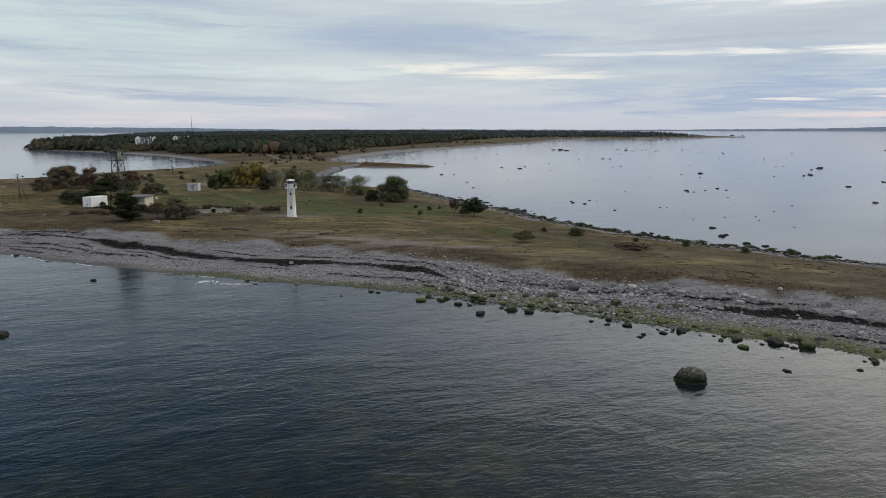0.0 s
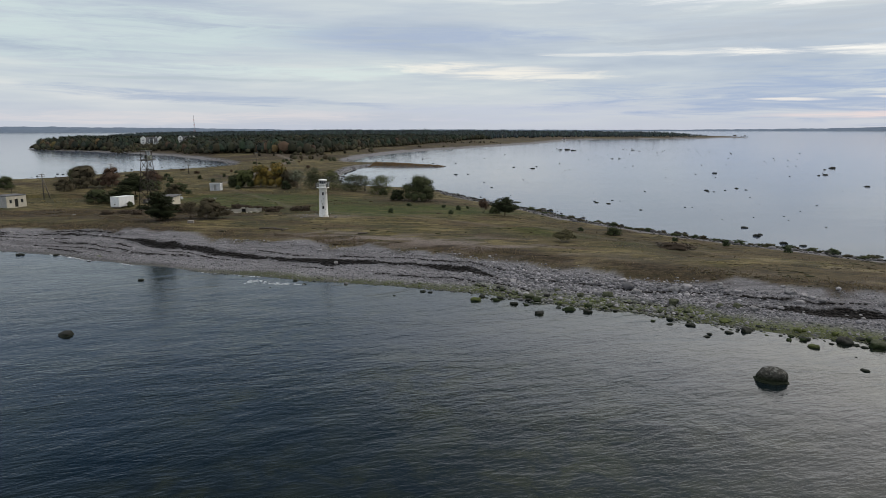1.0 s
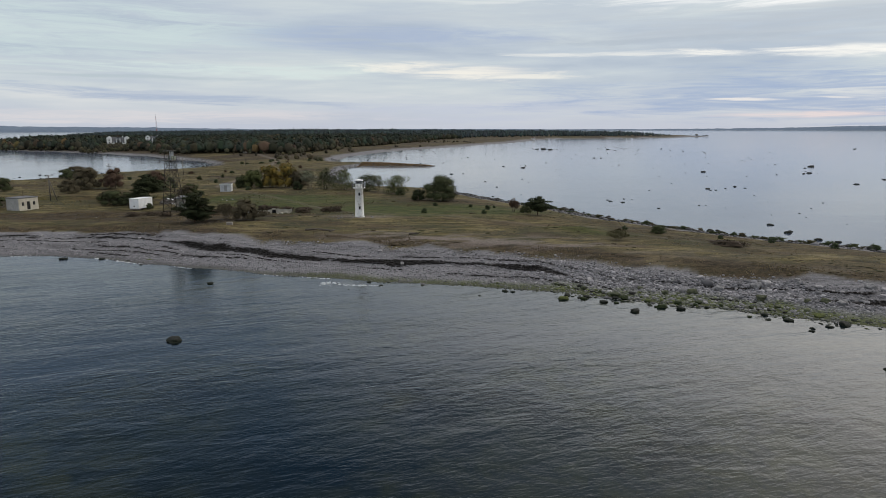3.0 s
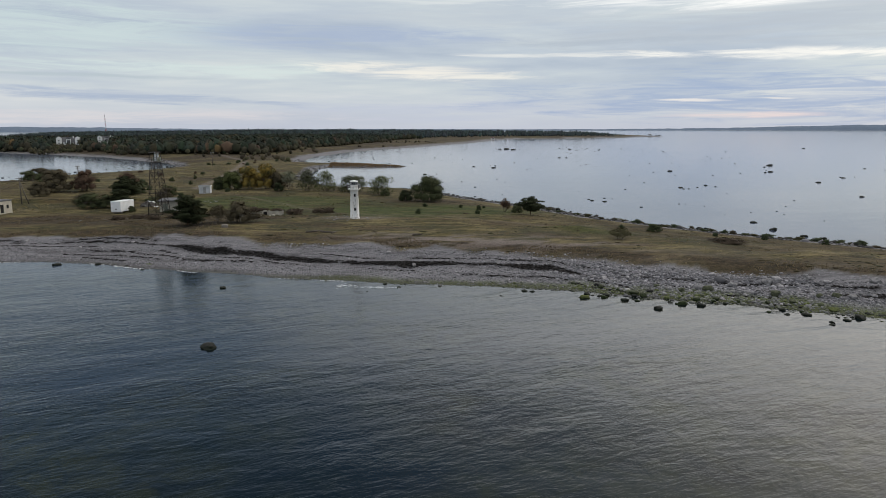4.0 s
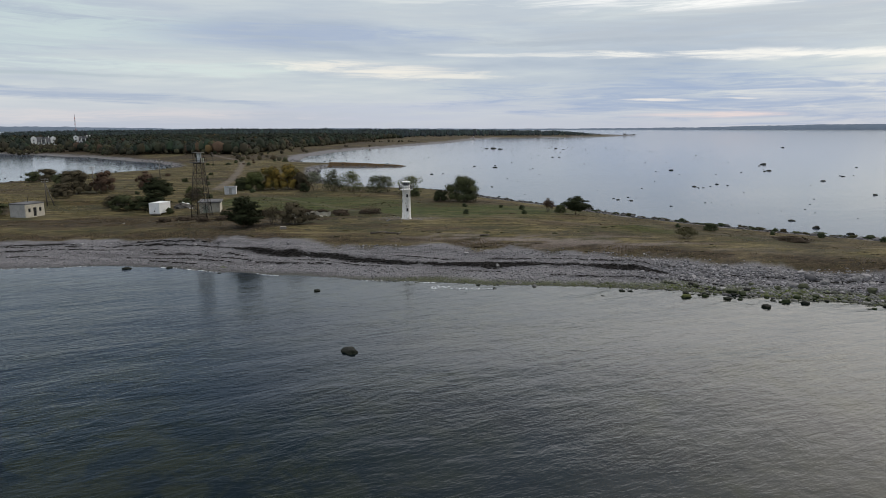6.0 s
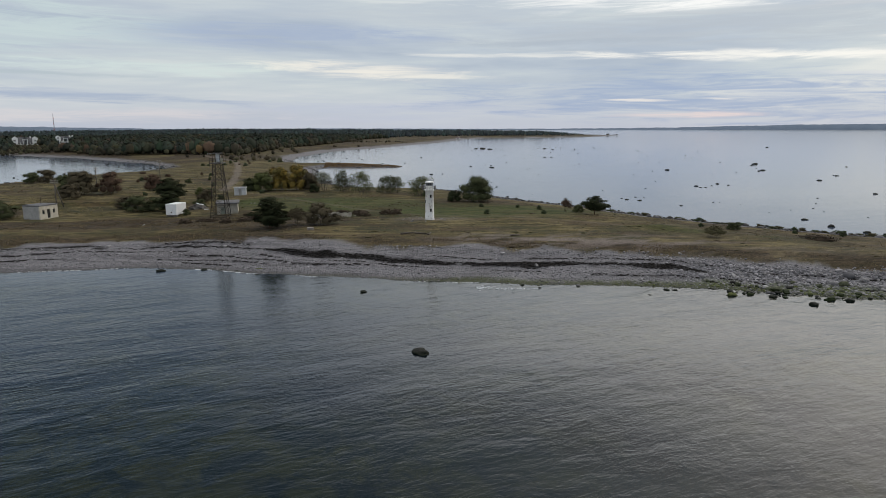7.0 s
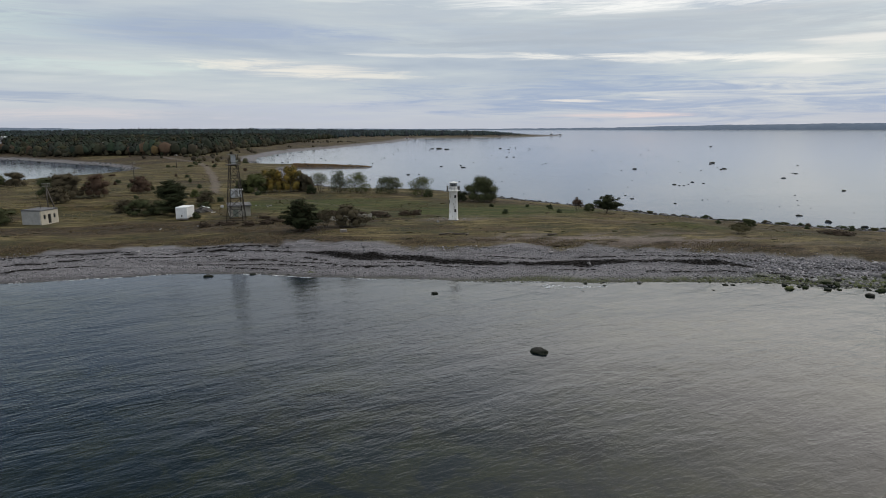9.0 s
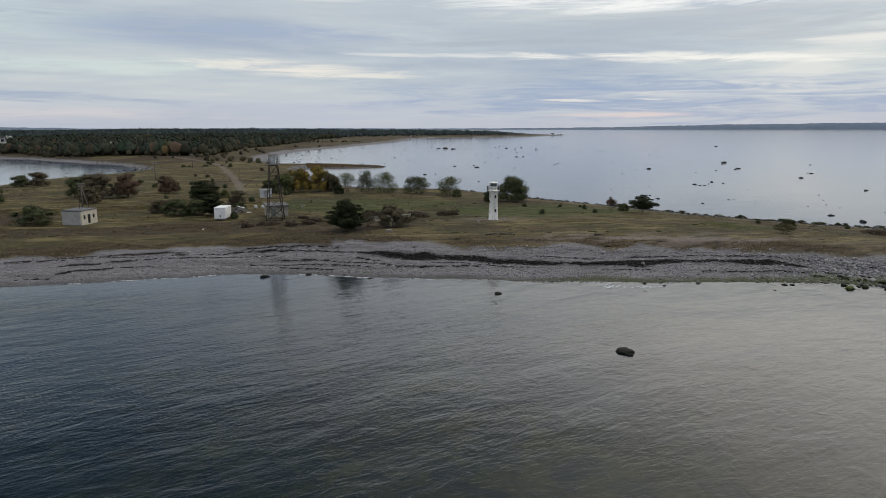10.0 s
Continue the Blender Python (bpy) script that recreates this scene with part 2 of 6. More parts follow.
M["needles"] = leaf_mat("dark_pine_needles", (0.015, 0.020, 0.009), (0.040, 0.047, 0.020))
M["juniper"] = leaf_mat("juniper_needles", (0.026, 0.036, 0.018), (0.06, 0.075, 0.035))
M["scrub"] = leaf_mat("dead_herb_stalks", (0.045, 0.034, 0.025), (0.098, 0.074, 0.051))

# grass blades, dry and green by the tuft
_k = Mat("meadow_grass", 0.9, 0, 0.15)
_v = _k.attr("tint").outputs["Color"]
_k.color(_k.mix(_k.island(), _k.mix(0.15, _v, (0.02, 0.02, 0.01)), _v))
M["grass"] = _k.m

# woodland, tinted tree by tree
_k = Mat("woodland", 0.9, 0, 0.1)
_v = _k.attr("tint").outputs["Color"]
_k.color(_k.mix(_k.island(), _k.mix(0.22, _v, (0.010, 0.013, 0.010)), _v))
M["woods"] = _k.m

# boulders and shingle: grey and pink granite
_k = Mat("granite_shingle", 0.85, 0, 0.3)
_c = _k.ramp(_k.island(), [(0.0, (0.065, 0.064, 0.067)), (0.5, (0.17, 0.165, 0.173)), (0.9, (0.28, 0.27, 0.282)), (1.0, (0.43, 0.415, 0.42))])
_grain = _k.noise(9, 4, 0.7)
_c = _k.mix(_k.ramp(_grain, [(0.35, 0.45), (0.6, 0.0)]), _c, (0.12, 0.115, 0.12))
_alg = _k.attr("tint").outputs["Color"]
_sep = _k.n.new("ShaderNodeSeparateColor")
_k.l.new(_alg, _sep.inputs[0])
_c = _k.mix(_sep.outputs[0], _c, _k.mix(_k.noise(2.0, 3), (0.034, 0.045, 0.012), (0.165, 0.190, 0.058)))
_c = _k.mix(_sep.outputs[1], _c, (0.035, 0.033, 0.030))
_k.color(_c).bump(_grain, 0.3, 0.05)
M["shingle"] = _k.m


def boulder_mat(name, a, b, weed, weed_line, speck=(0.36, 0.36, 0.34)):
    """Granite with dark weed up to weed_line metres over the water."""
    k = Mat(name, 0.85, 0, 0.2)
    grain = k.noise(3.0, 6, 0.7)
    c = k.mix(k.ramp(grain, [(0.36, 0.0), (0.62, 1.0)]), a, b)
    c = k.mix(k.ramp(k.noise(7.0, 4, 0.7), [(0.58, 0.0), (0.66, 0.7)]), c, speck)
    sep = k.n.new("ShaderNodeSeparateXYZ")
    k.l.new(k.geo.outputs["Position"], sep.inputs[0])
    edge = k.math("ADD", sep.outputs[2], k.math("MULTIPLY", k.noise(1.7, 3), 0.5))
    c = k.mix(k.ramp(k.math("SUBTRACT", edge, weed_line), [(0.1, 1.0), (0.45, 0.0)]), c, weed)
    k.color(c).bump(grain, 0.7, 0.12)
    return k.m


M["rock_grey"] = boulder_mat("grey_granite", (0.105, 0.102, 0.103), (0.245, 0.237, 0.236), (0.035, 0.04, 0.022), 0.0, (0.28, 0.275, 0.265))
M["rock_dark"] = boulder_mat("wet_dark_granite", (0.012, 0.012, 0.011), (0.036, 0.035, 0.030), (0.008, 0.011, 0.006), 0.25, (0.06, 0.058, 0.052))
M["rock_weed"] = boulder_mat("weed_covered_granite", (0.034, 0.040, 0.022), (0.085, 0.09, 0.055), (0.016, 0.024, 0.007), 0.45, (0.16, 0.16, 0.12))
M["rock_moss"] = boulder_mat("bright_weed_granite", (0.034, 0.042, 0.012), (0.085, 0.098, 0.026), (0.018, 0.024, 0.008), 0.12, (0.13, 0.15, 0.04))
M["rock_pale"] = boulder_mat("pale_granite", (0.20, 0.19, 0.195), (0.33, 0.315, 0.315), (0.06, 0.06, 0.04), -0.6)
M["wrack"] = plain("rotting_seaweed", (0.006, 0.0055, 0.0055), (0.020, 0.016, 0.014), 2.5, 0.85, 0, 0.8, 0.2)
M["foam"] = plain("sea_foam", (0.72, 0.75, 0.78), (0.85, 0.87, 0.88), 3, 0.6)

# ground: shingle, turf, dry grass, heath, tracks, by the plan's zones
_k = Mat("coastal_ground", 0.95, 0, 0.2)
za, zb = _k.attr("zone_a"), _k.attr("zone_b")
sa, sb = _k.n.new("ShaderNodeSeparateColor"), _k.n.new("ShaderNodeSeparateColor")
_k.l.new(za.outputs["Color"], sa.inputs[0])
_k.l.new(zb.outputs["Color"], sb.inputs[0])
n1, n2, n3 = _k.noise(0.07, 5, 0.6), _k.noise(0.55, 5, 0.65, (1, 1.6, 1)), _k.noise(4.5, 4, 0.7)
turf = _k.mix(_k.ramp(n2, [(0.40, 0.0), (0.60, 1.0)]), (0.024, 0.035, 0.006), (0.055, 0.070, 0.014))
dry = _k.mix(_k.ramp(n2, [(0.42, 0.0), (0.58, 1.0)]), (0.035, 0.031, 0.009), (0.088, 0.072, 0.023))
n4 = _k.noise(0.75, 7, 0.78, (0.6, 1.6, 1), -8, 0.3)
heath = _k.mix(_k.ramp(n4, [(0.43, 0.0), (0.59, 1.0)]), (0.016, 0.012, 0.0075), (0.078, 0.054, 0.032))
bare = _k.mix(_k.ramp(n3, [(0.40, 0.0), (0.62, 1.0)]), (0.12, 0.098, 0.084), (0.235, 0.198, 0.180))
straw = _k.noise(0.16, 5, 0.68, (0.55, 2.6, 1), -6, 0.6)
dry = _k.mix(_k.ramp(straw, [(0.47, 0.0), (0.56, 0.9)]), dry, (0.175, 0.140, 0.066))
dry = _k.mix(_k.ramp(n1, [(0.36, 0.8), (0.50, 0.0)]), dry, (0.033, 0.034, 0.015))
turf = _k.mix(_k.ramp(straw, [(0.52, 0.0), (0.60, 0.7)]), turf, (0.105, 0.092, 0.038))
land = _k.mix(sb.outputs[0], dry, turf)
mown = _k.math("SUBTRACT", 1.0, _k.math("MULTIPLY", sb.outputs[0], 0.6))
land = _k.mix(_k.math("MULTIPLY", mown, _k.ramp(_k.noise(0.10, 5, 0.65, (0.6, 1.9, 1), -14, 0.5), [(0.51, 0.0), (0.59, 0.7)])), land, (0.062, 0.040, 0.023))
land = _k.mix(_k.math("MULTIPLY", mown, _k.ramp(_k.noise(0.21, 5, 0.7, (0.7, 1.8, 1), 10, 0.6), [(0.55, 0.0), (0.63, 0.8)])), land, (0.020, 0.021, 0.010))
land = _k.mix(sb.outputs[1], land, heath)
land = _k.mix(sb.outputs[2], land, bare)
land = _k.mix(_k.ramp(_k.noise(1.9, 4, 0.7), [(0.48, 0.0), (0.66, 0.55)]), land, (0.022, 0.021, 0.011))
land = _k.mix(_k.ramp(_k.noise(2.6, 5, 0.75, (0.5, 1.4, 1), -6), [(0.55, 0.0), (0.70, 0.5)]), land, (0.135, 0.110, 0.058))
peb = _k.cells(5.5)
stones = _k.ramp(_k.math("ADD", _k.math("MULTIPLY", n2, 0.4), _k.math("MULTIPLY", peb.outputs["Color"], 0.6)), [(0.15, (0.172, 0.168, 0.177)), (0.5, (0.29, 0.283, 0.297)), (0.85, (0.42, 0.408, 0.422))])
stones = _k.mix(_k.ramp(_k.noise(0.42, 5, 0.65, (0.22, 1.7, 1), -12, 0.4), [(0.50, 0.0), (0.60, 0.7)]), stones, (0.10, 0.092, 0.096))
stones = _k.mix(_k.ramp(_k.noise(1.3, 5, 0.75, (0.5, 1.5, 1), -12, 0.3), [(0.53, 0.0), (0.66, 0.75)]), stones, (0.45, 0.43, 0.445))
stones = _k.mix(_k.ramp(peb.outputs["Distance"], [(0.05, 0.0), (0.13, 0.55)]), stones, (0.06, 0.058, 0.06))
stones = _k.mix(sa.outputs[2], stones, _k.mix(n3, (0.032, 0.040, 0.014), (0.15, 0.165, 0.075)))
ground_c = _k.mix(sa.outputs[0], land, stones)
ground_c = _k.mix(sa.outputs[1], ground_c, (0.010, 0.0085, 0.008))
_k.color(ground_c)
_k.bump(_k.math("ADD", n3, _k.math("MULTIPLY", peb.outputs["Distance"], -0.8)), 0.8, 0.15)
M["ground"] = _k.m

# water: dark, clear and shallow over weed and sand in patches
_k = Mat("baltic_water", 0.06, 0, 0.5)
_k.b.inputs["IOR"].default_value = 1.33
patch = _k.ramp(_k.noise(0.035, 5, 0.62, warp=0.4), [(0.38, 0.0), (0.58, 1.0)])
spots = _k.ramp(_k.noise(0.30, 5, 0.68, warp=0.8), [(0.43, 0.0), (0.57, 1.0)])
deep = _k.mix(patch, (0.0015, 0.006, 0.0105), (0.0185, 0.0215, 0.0108))
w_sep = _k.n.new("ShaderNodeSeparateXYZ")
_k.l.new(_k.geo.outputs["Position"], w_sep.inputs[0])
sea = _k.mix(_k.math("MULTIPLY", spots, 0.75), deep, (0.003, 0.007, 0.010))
# shallow bays: pale blue base colour, with sky reflection painted into it
bay_sheen = _k.ramp(_k.math("MULTIPLY", w_sep.outputs[1], 0.005), [(0.50, 0.0), (0.66, 1.0)])
_k.color(_k.mix(bay_sheen, sea, _k.mix(patch, (0.060, 0.080, 0.120), (0.085, 0.102, 0.140))))
swell = _k.noise(0.13, 3, 0.5, (0.7, 1.5, 1), 20, 0.4)
chop = _k.noise(0.55, 4, 0.6, (0.6, 1.3, 1), 22, 0.7)
ripple = _k.noise(2.0, 3, 0.6, (0.5, 1.3, 1), 18, 0.5)
gust = _k.ramp(_k.noise(0.022, 3, 0.5, (0.6, 1.4, 1), 10), [(0.36, 0.45), (0.62, 1.0)])
waves = _k.math("ADD", _k.math("MULTIPLY", swell, 0.36), _k.math("ADD", _k.math("MULTIPLY", chop, 0.16), _k.math("MULTIPLY", ripple, 0.07)))
# the bays lie in the lee of the spit
lee = _k.ramp(_k.math("MULTIPLY", w_sep.outputs[1], 0.005), [(0.50, 1.0), (0.62, 0.25)])
_k.bump(_k.math("MULTIPLY", waves, _k.math("MULTIPLY", lee, gust)), 1.0, 0.52)
_k.l.new(_k.ramp(lee, [(0.25, 0.10), (1.0, 0.05)]), _k.b.inputs["Roughness"])
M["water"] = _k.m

# ---------------------------------------------------------------- plan of the land
FRONT = [(-430, 120), (-300, 106), (-200, 108), (-150, 110), (-124, 112), (-109, 113), (-93, 113), (-87, 112), (-79, 109.5), (-71, 106.5),
         (-62, 103), (-51, 99), (-40, 96), (-27, 93), (-16, 91), (-7, 88.5), (-2, 85), (6, 81), (12, 79), (19, 76), (24, 73), (29, 70.5),
         (35, 68), (41, 63.5), (52, 55), (70, 44), (100, 28), (130, 20), (150, 26)]
EAST = [(150, 40), (120, 66), (90, 90), (68, 110), (60, 115), (52, 123), (43, 130), (35, 138), (28, 147), (20, 158), (14, 170), (7, 184), (0, 196),
        (-8, 210), (-17, 230), (-27, 245), (-42, 250), (-56, 256), (-65, 272), (-72, 303), (-76, 330), (-76, 355), (-78, 378), (-72, 398),
        (-50, 392), (-30, 391), (-28, 398), (-50, 412), (-75, 428), (-95, 440), (-102, 485), (-99, 539)]
NORTH = [(-85, 648), (-58, 720), (-23, 785), (11, 892), (85, 1074), (161, 1346), (241, 1494), (343, 1500), (507, 1600), (640, 1780), (720, 1850),
         (700, 1950), (640, 2300), (500, 2600), (0, 3000), (-600, 3200), (-1200, 3000), (-1300, 2200), (-1000, 1700), (-790, 1290)]
WEST = [(-640, 960), (-560, 790), (-535, 735), (-515, 722), (-454, 684), (-353, 617), (-281, 561), (-230, 505), (-190, 452), (-172, 425), (-163, 395),
        (-168, 365), (-178, 348), (-192, 325), (-196, 300), (-207, 276), (-240, 262), (-330, 240), (-430, 215)]
COAST = FRONT + EAST + NORTH + WEST


def vnoise(x, y, seed=0):
    """Smooth value noise, 0 to 1."""
    xi, yi = np.floor(x), np.floor(y)
    fx, fy = x - xi, y - yi
    fx, fy = fx * fx * (3 - 2 * fx), fy * fy * (3 - 2 * fy)

    def h(i, j):
        v = np.sin(i * 127.1 + j * 311.7 + seed * 74.7) * 43758.5453
        return v - np.floor(v)
    a, b, c, d = h(xi, yi), h(xi + 1, yi), h(xi, yi + 1), h(xi + 1, yi + 1)
    return (a * (1 - fx) + b * fx) * (1 - fy) + (c * (1 - fx) + d * fx) * fy


def fbm(x, y, scale, octaves=4, seed=0):
    v, amp, tot = 0, 1, 0
    for o in range(octaves):
        v, tot = v + amp * vnoise(x / scale * 2 ** o + 17 * o, y / scale * 2 ** o - 9 * o, seed + o), tot + amp
        amp *= 0.5
    return v / tot


def line_distance(px, py, line, closed):
    best = np.full(px.shape, 1e9)
    pts = line + line[:1] if closed else line
    for (ax, ay), (bx, by) in zip(pts[:-1], pts[1:]):
        ex, ey = bx - ax, by - ay
        t = np.clip(((px - ax) * ex + (py - ay) * ey) / (ex * ex + ey * ey), 0, 1)
        best = np.minimum(best, (px - ax - t * ex) ** 2 + (py - ay - t * ey) ** 2)
    return np.sqrt(best)


def inside(px, py, line):
    odd = np.zeros(px.shape, bool)
    for (ax, ay), (bx, by) in zip(line, line[1:] + line[:1]):
        cross = (ay > py) != (by > py)
        odd ^= cross & (px < (bx - ax) * (py - ay) / (by - ay + 1e-12) + ax)
    return odd


def smooth(a, b, v):
    t = np.clip((v - a) / (b - a), 0, 1)
    return t * t * (3 - 2 * t)


def shore(px, py):
    """Metres inland from the nearest shore (minus: out at sea), and from the front shore alone."""
    d = line_distance(px, py, COAST, True)
    d = np.where(inside(px, py, COAST), d, -d)
    wob = (fbm(px, py, 9, 3, 3) - 0.5) * 3.0 + (fbm(px, py, 60, 2, 5) - 0.5) * np.clip((py - 250) / 20, 0, 14)
    return d + wob * np.clip(1.5 - np.abs(d) / 60, 0, 1), line_distance(px, py, FRONT, False)


def height(px, py):
    px, py = np.asarray(px, float), np.asarray(py, float)
    d, f = shore(px, py)
    back = np.where(d > 0, line_distance(px, py, EAST + NORTH + WEST, False), 0)
    shift = np.where(d > 0, d - np.minimum(f, back), 0)
    rise = np.interp(f + shift, [0, 4, 10, 13.5, 17, 23, 34, 46, 70], [0, 0.5, 1.3, 2.1, 2.9, 3.35, 3.35, 3.05, 3.0])
    rise = rise * np.interp(px, [-100, -80], [0.74, 1.0])
    rise = np.where(f > 75, 60, rise)
    shelf = np.interp(back + shift, [0, 4, 10, 25, 45, 100, 300, 900, 1500], [0, 0.6, 1.3, 2.3, 2.9, 3.1, 3.6, 11, 18])
    h = np.where(d > 0, np.minimum(rise, shelf), np.interp(d, [-400, -60, -20, -5, 0], [-9, -4, -2.2, -0.7, 0]))
    rough = smooth(8, 40, d)
    h = h + rough * ((fbm(px, py, 22, 4, 11) - 0.5) * 0.9 + (fbm(px, py, 3.5, 3, 12) - 0.5) * 0.25) + smooth(0, 6, d) * (fbm(px, py, 1.8, 2, 13) - 0.5) * 0.16
    # storm ridges of the shingle beach
    h = h + 0.16 * np.sin(f * 1.15 + 2.0 * fbm(px, py, 30, 2, 14) * 3) * smooth(2, 6, d) * (1 - smooth(12, 16, f))
    # sandy hollow and bank near the spit's middle
    h = h + 0.7 * np.exp(-((px - 5) ** 2 / 90 + (py - 128) ** 2 / 8)) - 0.5 * np.exp(-((px - 31) ** 2 / 30 + (py - 104) ** 2 / 4))
    return h


def gz(x, y):
    return float(height(np.array([x]), np.array([y]))[0])


def steps(*spans):
    out = []
    for a, b, s in spans:
        out.append(np.arange(a, b, s))
    return np.concatenate(out)


def growing(a, b, first, ratio=1.09):
    out, v, s = [], a, first
    sign = 1 if b > a else -1
    while abs(v - a) < abs(b - a):
        out.append(v)
        v, s = v + sign * s, s * ratio
    return np.array(out + [b], float)


def bare_mesh(name, verts, faces, material, smooth_shade=True):
    """A mesh from arrays of points and of faces with equally many corners."""
    me = bpy.data.meshes.new(name)
    verts, faces = np.asarray(verts, np.float32), np.asarray(faces, np.int32)
    me.vertices.add(len(verts))
    me.vertices.foreach_set("co", verts.ravel())
    n = faces.shape[1]
    me.loops.add(faces.size)
    me.loops.foreach_set("vertex_index", faces.ravel())
    me.polygons.add(len(faces))
    me.polygons.foreach_set("loop_start", np.arange(0, faces.size, n, dtype=np.int32))
    me.polygons.foreach_set("use_smooth", np.full(len(faces), smooth_shade))
    me.update(calc_edges=True)
    me.materials.append(material)
    return me


def leafy_mesh(name, quads, mids, material):
    """Leaf quads (n, 4, 3) turned outwards from the middles of their crowns, and shaded as one soft mass."""
    away = quads.mean(1) - mids
    away /= np.linalg.norm(away, axis=1, keepdims=True) + 1e-6
    face = np.cross(quads[:, 1] - quads[:, 0], quads[:, 2] - quads[:, 0])
    inward = (face * away).sum(1) < 0
    quads[inward] = quads[inward][:, ::-1]
    face[inward] *= -1
    face /= np.linalg.norm(face, axis=1, keepdims=True) + 1e-9
    n = away * 0.9 + face * 0.22 + np.array([0, 0, 0.25])
    n /= np.linalg.norm(n, axis=1, keepdims=True)
    me = bare_mesh(name, quads.reshape(-1, 3), np.arange(len(quads) * 4).reshape(-1, 4), material)
    me.normals_split_custom_set_from_vertices(np.repeat(n, 4, 0))
    return me


def tint(me, name, rgb):
    a = me.color_attributes.new(name, "FLOAT_COLOR", "POINT")
    full = np.ones((len(rgb), 4), np.float32)
    full[:, :3] = rgb
    a.data.foreach_set("color", full.ravel())


def veg_line(px):
    """How far from the front shore the shingle gives way to grass."""
    return np.interp(px, [-130, -90, -45, -22, -3, 5, 14, 24, 35, 47, 60], [15, 14, 15.5, 15, 14, 12.8, 12.2, 12.8, 13.4, 15.2, 15.5])


# ground zones of the plan
def zones(px, py):
    d, f = shore(px, py)
    n = fbm(px, py, 6, 4, 21)
    nb = fbm(px * 0.6, py * 1.3, 22, 4, 22)
    veg = veg_line(px)
    front = 1 - smooth(-0.7, 0.7, f - veg + (n - 0.5) * 7)
    width = np.where(px < -140, np.interp(py, [260, 600, 2000], [5, 8, 10]), np.interp(py, [100, 190, 260, 330, 600, 2000], [8, 7, 5, 6, 12, 26]))
    back = 1 - smooth(-0.25, 0.25, (d - width) / width + (n - 0.5) * 0.7)
    nearest_front = np.abs(f - np.abs(d)) < 6
    shingle = np.clip(np.where(nearest_front, front, back), 0, 1)
    # two dark lines of seaweed and smaller threads
    lw = np.interp(px, [-130, -86, -69, -55, -41, -20, -7, 2, 14, 26, 40, 50], [11.5, 12.5, 10.2, 9.6, 8.6, 8.5, 8.0, 6.0, 5.0, 6.2, 8.2, 8.8])
    lw = lw + (fbm(px, py * 0.3, 7, 3, 31) - 0.5) * 2.4
    wide = (0.34 + np.clip((fbm(px, py * 0.2, 9, 3, 32) - 0.36) * 4.6, 0, 1.7)) * np.interp(px, [-130, -78, -66, -50, -20, -6, -2, 20, 28, 60], [0.10, 0.14, 0.85, 1.05, 0.9, 1.2, 0.25, 0.10, 0.45, 1.5])
    wrack = 1 - smooth(0.6, 1.0, np.abs(f - lw) / (wide + 0.05))
    for k, off in enumerate((-4.6, -2.4, 2.6, -6.6, -8.6, 1.2)):
        thread = np.abs(f - lw - off + (fbm(px, py, 5, 3, 40 + k) - 0.5) * 1.6)
        keep = smooth(0.50, 0.58, fbm(px, py * 0.3, 16, 2, 50 + k)) * (np.interp(px, [-70, -40, 20, 30], [1, 0.7, 0.5, 1]) if k < 3 else np.interp(px, [-70, -45], [1, 0]))
        wrack = np.maximum(wrack, (1 - smooth(0.10, 0.28, thread)) * keep)
    wrack = np.where(nearest_front & (d > 0.5), wrack, 0)
    wet = 0.40 * (1 - smooth(0.8, np.interp(px, [-62, -45], [3.0, 2.2]), d + (n - 0.5) * 2.0))
    wrack = np.where(nearest_front, np.maximum(wrack, wet), np.maximum(wrack, 0.62 * (1 - smooth(2.5, 6, d)) * (py < 300)))
    reach = np.interp(px, [-120, -60, -35, -12, -4, 15, 60], [0.6, 1.2, 2.6, 3.2, 4.8, 5.4, 4.6])
    algae = np.where(nearest_front, smooth(0.16, 0.44, fbm(px, py, 2.2, 3, 25)) * (1 - smooth(0.4, 1.0, d / reach + (n - 0.5) * 0.8)) * np.interp(px, [-90, -52, -40, -6, 0], [0.25, 0.4, 0.85, 0.9, 1.0]), 0.25 * (1 - smooth(0, 3, d)))
    # turf round the lighthouse and along the spit, heath by the sheds, dry grass elsewhere
    green = np.exp(-(((px + 30) / 42) ** 2 + ((py - 159) / 16) ** 2)) * 1.2 + 0.75 * np.exp(-(((px - 20) / 38) ** 2 + ((py - 118 + 0.45 * (px - 20)) / 10) ** 2))
    green = green + 1.25 * np.exp(-(((px + 70) / 26) ** 2 + ((py - 181) / 16) ** 2))
    green = smooth(0.35, 0.75, green * 0.9 + (nb - 0.5) * 0.9)
    heath = smooth(0.50, 0.58, nb + 0.34 * np.exp(-(((px + 82) / 42) ** 2 + ((py - 149) / 13) ** 2)) - 0.12) * 0.9
    edge = np.exp(-((f - veg - 3.0) / np.interp(px, [-60, 0, 20], [3.0, 3.8, 5.0])) ** 2) * smooth(0.30, 0.48, n) * nearest_front
    heath = np.clip(np.maximum(heath * (1 - 0.45 * green), edge * 0.9), 0, 1)
    heath = np.maximum(heath, np.interp(px, [-4, 22], [0, 0.6]) * smooth(0.44, 0.60, fbm(px * 0.5, py, 9, 4, 26)) * (py < 170))
    heath = np.where(py > 430, np.maximum(heath, 0.15 + smooth(0.42, 0.58, fbm(px, py * 1.6, 34, 4, 23)) * 0.75), heath)
